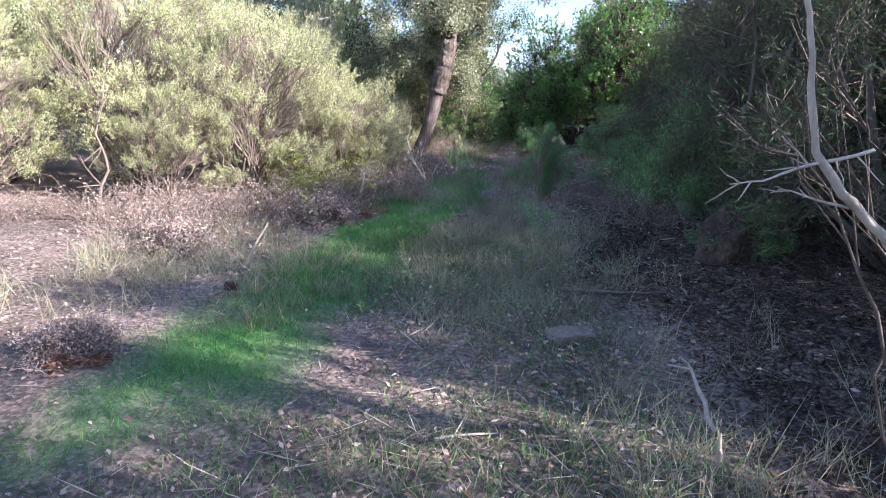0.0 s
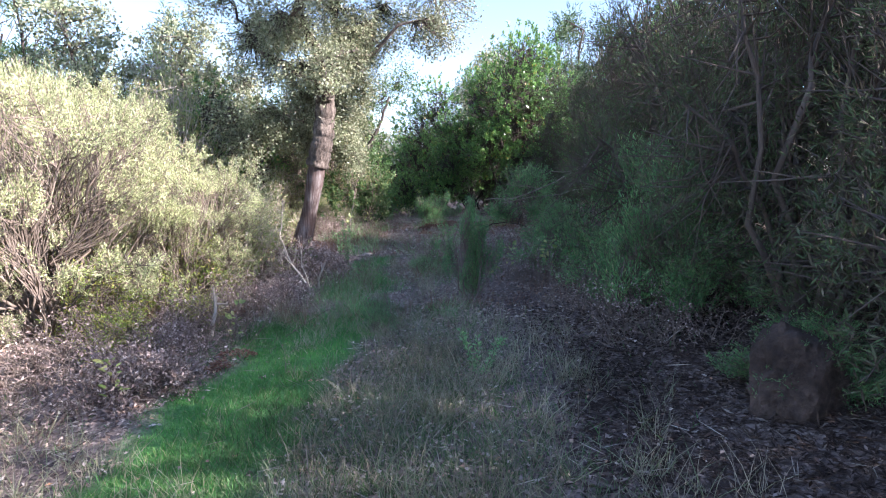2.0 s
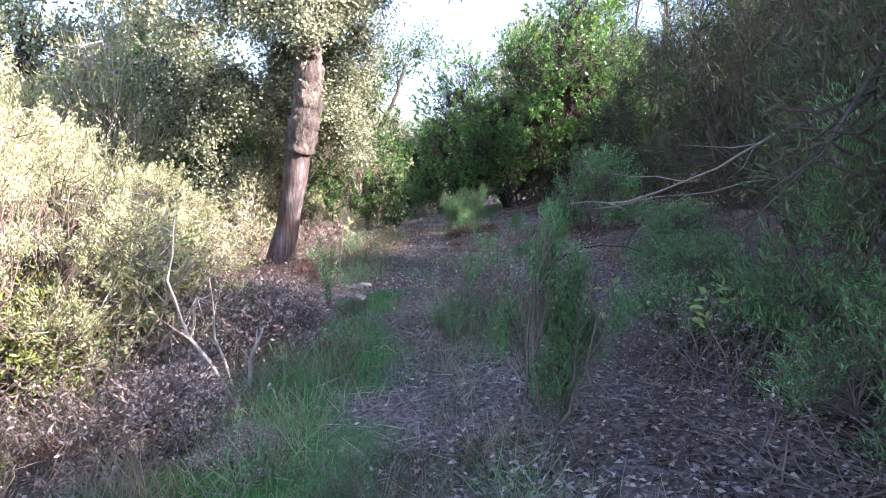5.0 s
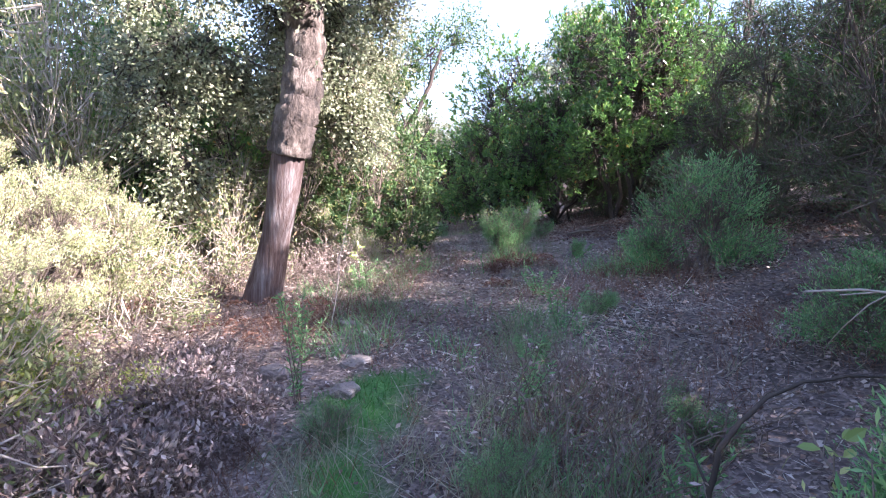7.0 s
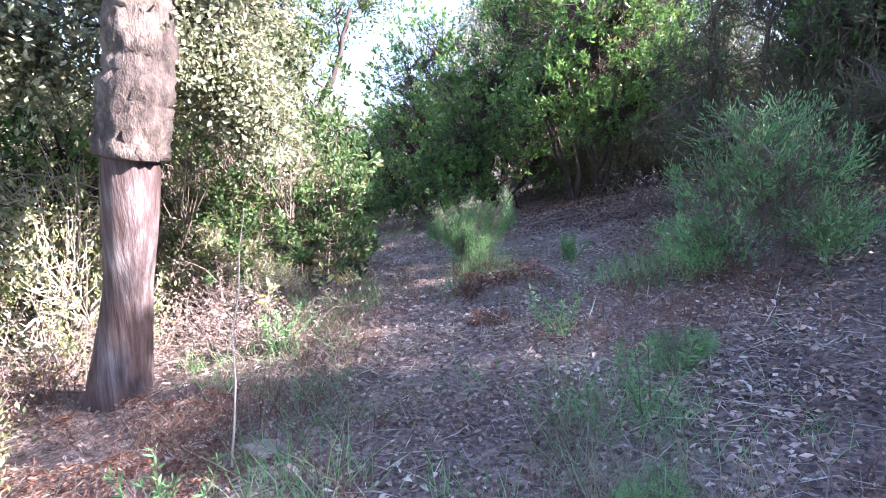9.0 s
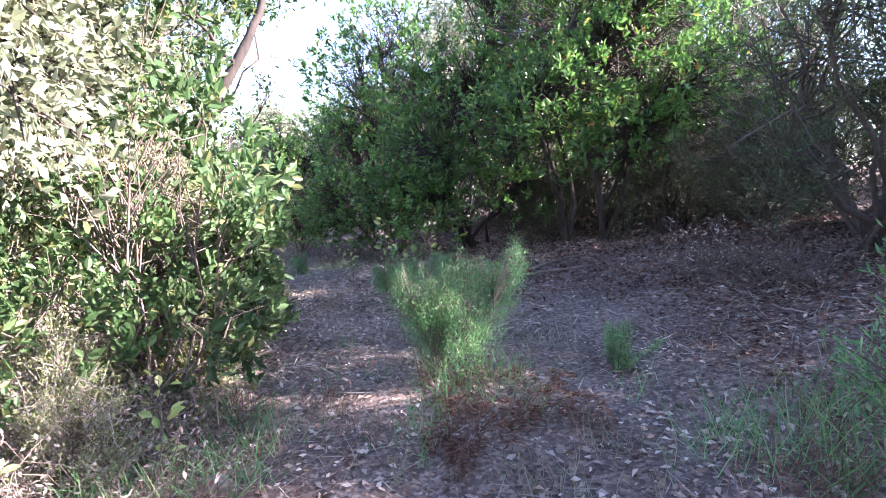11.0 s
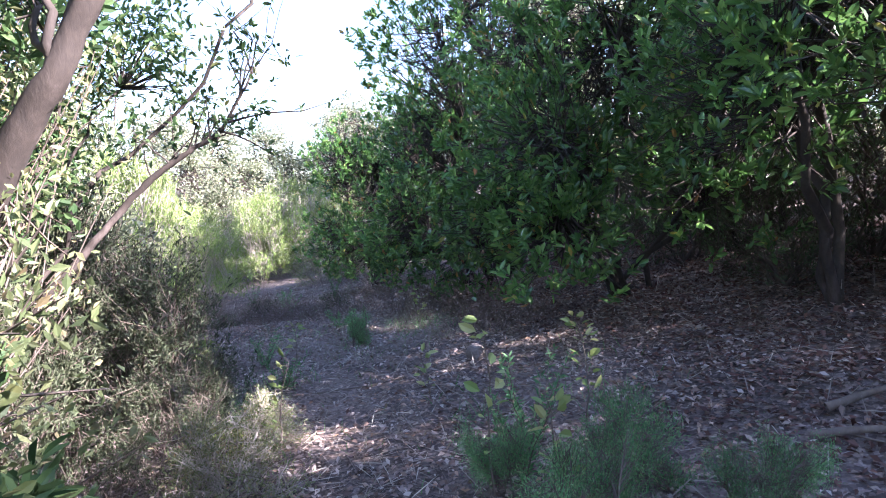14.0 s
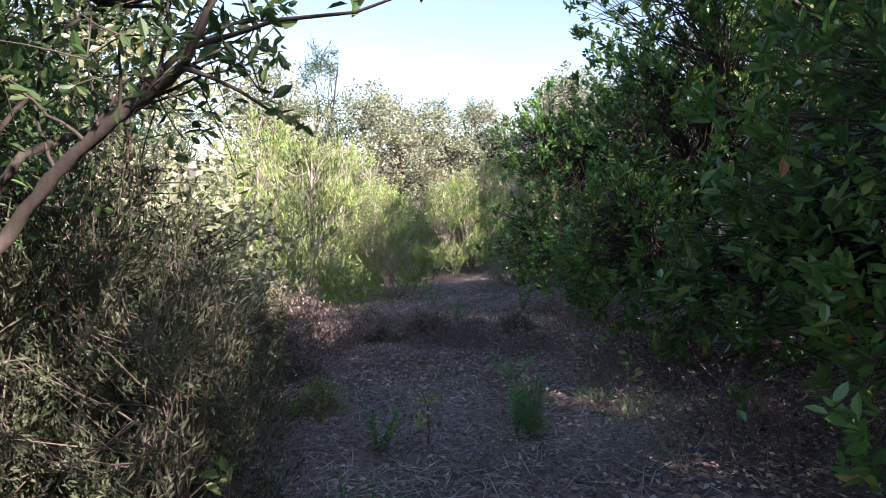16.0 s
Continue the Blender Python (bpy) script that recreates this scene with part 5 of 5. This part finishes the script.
# ---- grass and leaf litter ----
def blades(name, label, material, xy, lo, hi, wide, lean, seed):
    rng = np.random.default_rng(seed)
    n = len(xy)
    base = np.stack([xy[:, 0], xy[:, 1], ground(xy[:, 0], xy[:, 1]) - 0.01], -1)
    way = unit(rng.normal(0, lean, (n, 3)) * np.array([1, 1, 0.2]) + np.array([0, 0, 1]))
    ln = rng.uniform(lo, hi, n)[:, None]
    side = unit(np.cross(way, rng.normal(size=(n, 3)))) * wide
    bend = unit(rng.normal(size=(n, 3)) * np.array([1, 1, 0])) * ln * 0.25
    mid = base + way * ln * 0.55 + bend * 0.3
    tip = base + way * ln + bend - np.array([0, 0, 0.06]) * ln
    v = np.stack([base - side, base + side, mid + side * 0.8, mid - side * 0.8, tip + side * 0.15, tip - side * 0.15], 1).reshape(-1, 3)
    o = np.arange(n)[:, None] * 6
    q = np.concatenate([o + np.array([0, 1, 2, 3]), o + np.array([3, 2, 4, 5])])
    tagged(new(name, quad_mesh(name, v, q, material)), label, "grass", kind="stuff")


def scatter(rng, n, box, keep):
    x, y = rng.uniform(box[0], box[1], n), rng.uniform(box[2], box[3], n)
    k = rng.uniform(0, 1, n) < keep(x, y)
    return np.stack([x[k], y[k]], -1)


def clumped(rng, centres, per, spread_r):
    c = np.repeat(centres, per, 0)
    return c + rng.normal(0, spread_r, c.shape)


M_MEADOW = leaf_material("fading_grass_blade", [(0.0, (0.055, 0.11, 0.045)), (0.5, (0.09, 0.18, 0.065)), (0.8, (0.16, 0.22, 0.10)), (1.0, (0.36, 0.33, 0.22))], 0.55, 0.3, 0.3)
green = scatter(RNG, 190000, (-2.6, 1.6, 1.2, 12.6), lambda x, y: np.clip(lawn(x, y) * 1.5, 0, 1) * 0.75)
blades("green_grass", "short bright green grass on the path strip", M_GRASS, green, 0.03, 0.09, 0.0022, 0.5, 31)
sparse = scatter(RNG, 30000, (-2.5, 3.5, 1.0, 27), lambda x, y: np.clip(0.35 + 0.5 * wavy(x, y, 1.7, 3.0), 0, 1) * 0.35)
blades("sparse_grass", "sparse green grass among leaf litter", M_GRASS, sparse, 0.04, 0.13, 0.0022, 0.6, 32)
seeds = scatter(RNG, 2500, (-3.2, 2.6, 1.2, 13.5), lambda x, y: np.clip(0.35 + 0.7 * wavy(x, y, 1.1, 1.0), 0, 1) * np.clip(1 - np.maximum(x - 1.0, 0) * 0.7, 0.1, 1) * np.where((np.abs(x - np.interp(y, PX, PC)) < 0.3) & (y > 8), 0.2, 1))
blades("dry_grass", "tufts of dry straw-coloured grass beside the path", M_DRY, clumped(RNG, seeds, 26, 0.055), 0.08, 0.34, 0.0018, 0.5, 33)
seeds = scatter(RNG, 1500, (-2.5, 3.0, 13.5, 32), lambda x, y: np.clip(0.2 + 0.7 * wavy(x, y, 1.3, 2.0), 0, 1) * np.where(np.abs(x - np.interp(y, PX, PC)) < 0.5, 0.25, 1))
blades("dry_grass", "thin dry grass at the edges of the leaf-covered path", M_DRY, clumped(RNG, seeds, 20, 0.06), 0.06, 0.26, 0.0018, 0.55, 34)


meadow = scatter(RNG, 170000, (-2.6, 1.9, 1.6, 8.8), lambda x, y: np.clip(0.45 + 0.5 * wavy(x, y, 1.5, 2.2), 0, 1) * np.clip(1.7 - np.abs(x + 0.1), 0, 1))
blades("meadow_grass", "dull green and fading grass over the open ground", M_MEADOW, meadow, 0.03, 0.11, 0.0024, 0.6, 39)
seeds = scatter(RNG, 330, (-0.5, 1.2, 3.4, 8.4), lambda x, y: np.clip(1 - np.abs(x - 0.3 - 0.02 * y) / 0.8, 0, 1))
blades("tall_dry_grass", "tall greyish dry grass tufts in the middle of the path", M_DRY, clumped(RNG, seeds, 26, 0.06), 0.08, 0.32, 0.0016, 0.55, 35)
seeds = scatter(RNG, 2600, (-2.4, 3.6, 8.4, 16.5), lambda x, y: np.clip(0.3 + 0.6 * wavy(x, y, 2.1, 0.3), 0, 1) * np.where(np.abs(x - np.interp(y, PX, PC)) < 0.35, 0.3, 1))
blades("wiry_grass", "wiry reddish and straw-coloured dry grass beside the path", M_RED, clumped(RNG, seeds, 16, 0.06), 0.08, 0.3, 0.0016, 0.5, 36)


wisp = scatter(RNG, 1500, (-0.4, 3.4, 8.2, 16.5), lambda x, y: np.clip(0.1 + 0.9 * wavy(x, y, 1.9, 1.6), 0, 1) * np.where(np.abs(x - np.interp(y, PX, PC)) < 0.45, 0.15, 1))
blades("wispy_green_weeds", "thin wispy green weeds scattered beside the path", M_BROOM, clumped(RNG, wisp, 18, 0.07), 0.08, 0.34, 0.0022, 0.5, 37)
wisp = scatter(RNG, 900, (-0.8, 3.2, 15.5, 24), lambda x, y: np.clip(0.05 + 0.8 * wavy(x, y, 1.7, 2.6), 0, 1) * np.where(np.abs(x - np.interp(y, PX, PC)) < 0.6, 0.2, 1))
blades("wispy_green_weeds", "thin wispy green weeds among leaf litter", M_BROOM, clumped(RNG, wisp, 12, 0.07), 0.06, 0.22, 0.0022, 0.55, 38)


def litter(name, label, material, xy, lo, hi, seed, ratio=0.45, tilt=0.35):
    rng = np.random.default_rng(seed)
    n = len(xy)
    base = np.stack([xy[:, 0], xy[:, 1], ground(xy[:, 0], xy[:, 1]) + rng.uniform(0.003, 0.025, n)], -1)
    way = unit(rng.normal(size=(n, 3)) * np.array([1, 1, 0.22]))
    side = unit(np.cross(way, np.array([0, 0, 1.0]) + rng.normal(0, tilt, (n, 3))))
    ln = rng.uniform(lo, hi, n)[:, None]
    wd = ln * ratio * 0.5
    mid = base + way * ln * 0.5
    curl = np.array([0, 0, 1.0]) * wd * rng.uniform(-0.3, 0.9, (n, 1))
    v = np.stack([base, mid + side * wd + curl, base + way * ln, mid - side * wd + curl], 1).reshape(-1, 3)
    tagged(new(name, quad_mesh(name, v, np.arange(4 * n).reshape(n, 4), material)), label, "leaf litter", kind="stuff")


M_STRAW = leaf_material("fallen_straw", [(0.0, (0.16, 0.12, 0.10)), (0.4, (0.30, 0.25, 0.21)), (0.75, (0.42, 0.37, 0.31)), (1.0, (0.58, 0.53, 0.45))], 0.6, 0.15, 0.3)
lit_xy = scatter(RNG, 300000, (-4, 6.0, 1.0, 31), lambda x, y: np.clip(0.55 + 0.45 * wavy(x, y, 0.9, 4.0) - lawn(x, y) * 2, 0.02, 1) * np.where(y > 8, 1, np.where(x > 1.1, 0.2, 0.8)))
litter("leaf_litter", "fallen brown and greyish dead leaves covering the ground", M_LITTER, lit_xy, 0.018, 0.055, 41, 0.5, 0.5)
straw_xy = scatter(RNG, 190000, (-4, 5, 1.0, 31), lambda x, y: np.clip(0.5 + 0.5 * wavy(x, y, 1.4, 5.0) - lawn(x, y), 0.05, 1) * np.where((x > 1.1 + 0.2 * wavy(x, y, 2.3, 0.7)) & (y < 8.5), 0.12, np.interp(y, [5, 9], [0.4, 1])))
litter("straw_litter", "flattened pale straw and twigs on the ground", M_STRAW, straw_xy, 0.05, 0.26, 42, 0.028)


# needle duff whose dark tone also paints the shade below the heath
M_DUFF_SHADED = leaf_material("shaded_needle_duff", [(0.0, (0.03, 0.02, 0.017)), (0.6, (0.065, 0.045, 0.037)), (0.93, (0.11, 0.08, 0.065)), (1.0, (0.30, 0.25, 0.21))], 0.85, 0.05, 0.2)
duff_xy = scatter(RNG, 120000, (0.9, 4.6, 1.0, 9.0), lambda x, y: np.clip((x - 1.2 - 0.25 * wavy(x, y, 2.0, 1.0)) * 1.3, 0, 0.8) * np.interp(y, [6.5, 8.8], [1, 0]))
litter("shaded_heath_duff", "brown heath needles and crumbled leaves, darkened for the shade under the heath", M_DUFF_SHADED, duff_xy, 0.025, 0.08, 43, 0.22)
M_RUSSET = leaf_material("russet_dead_leaf", [(0.0, (0.07, 0.035, 0.03)), (0.5, (0.15, 0.075, 0.06)), (0.85, (0.26, 0.15, 0.12)), (1.0, (0.40, 0.33, 0.28))], 0.6, 0.1, 0.3)
russet_xy = scatter(RNG, 90000, (1.6, 7.0, 12.5, 26), lambda x, y: np.clip((x - np.interp(y, PX, PC) - 1.3 + 0.5 * wavy(x, y, 1.3, 0.6)) * 0.9, 0, 0.9) * np.interp(y, [14.5, 16.5], [0.15, 1]))
litter("russet_leaf_litter", "russet and dark brown dead leaves under the strawberry trees", M_RUSSET, russet_xy, 0.025, 0.06, 44, 0.48, 0.5)
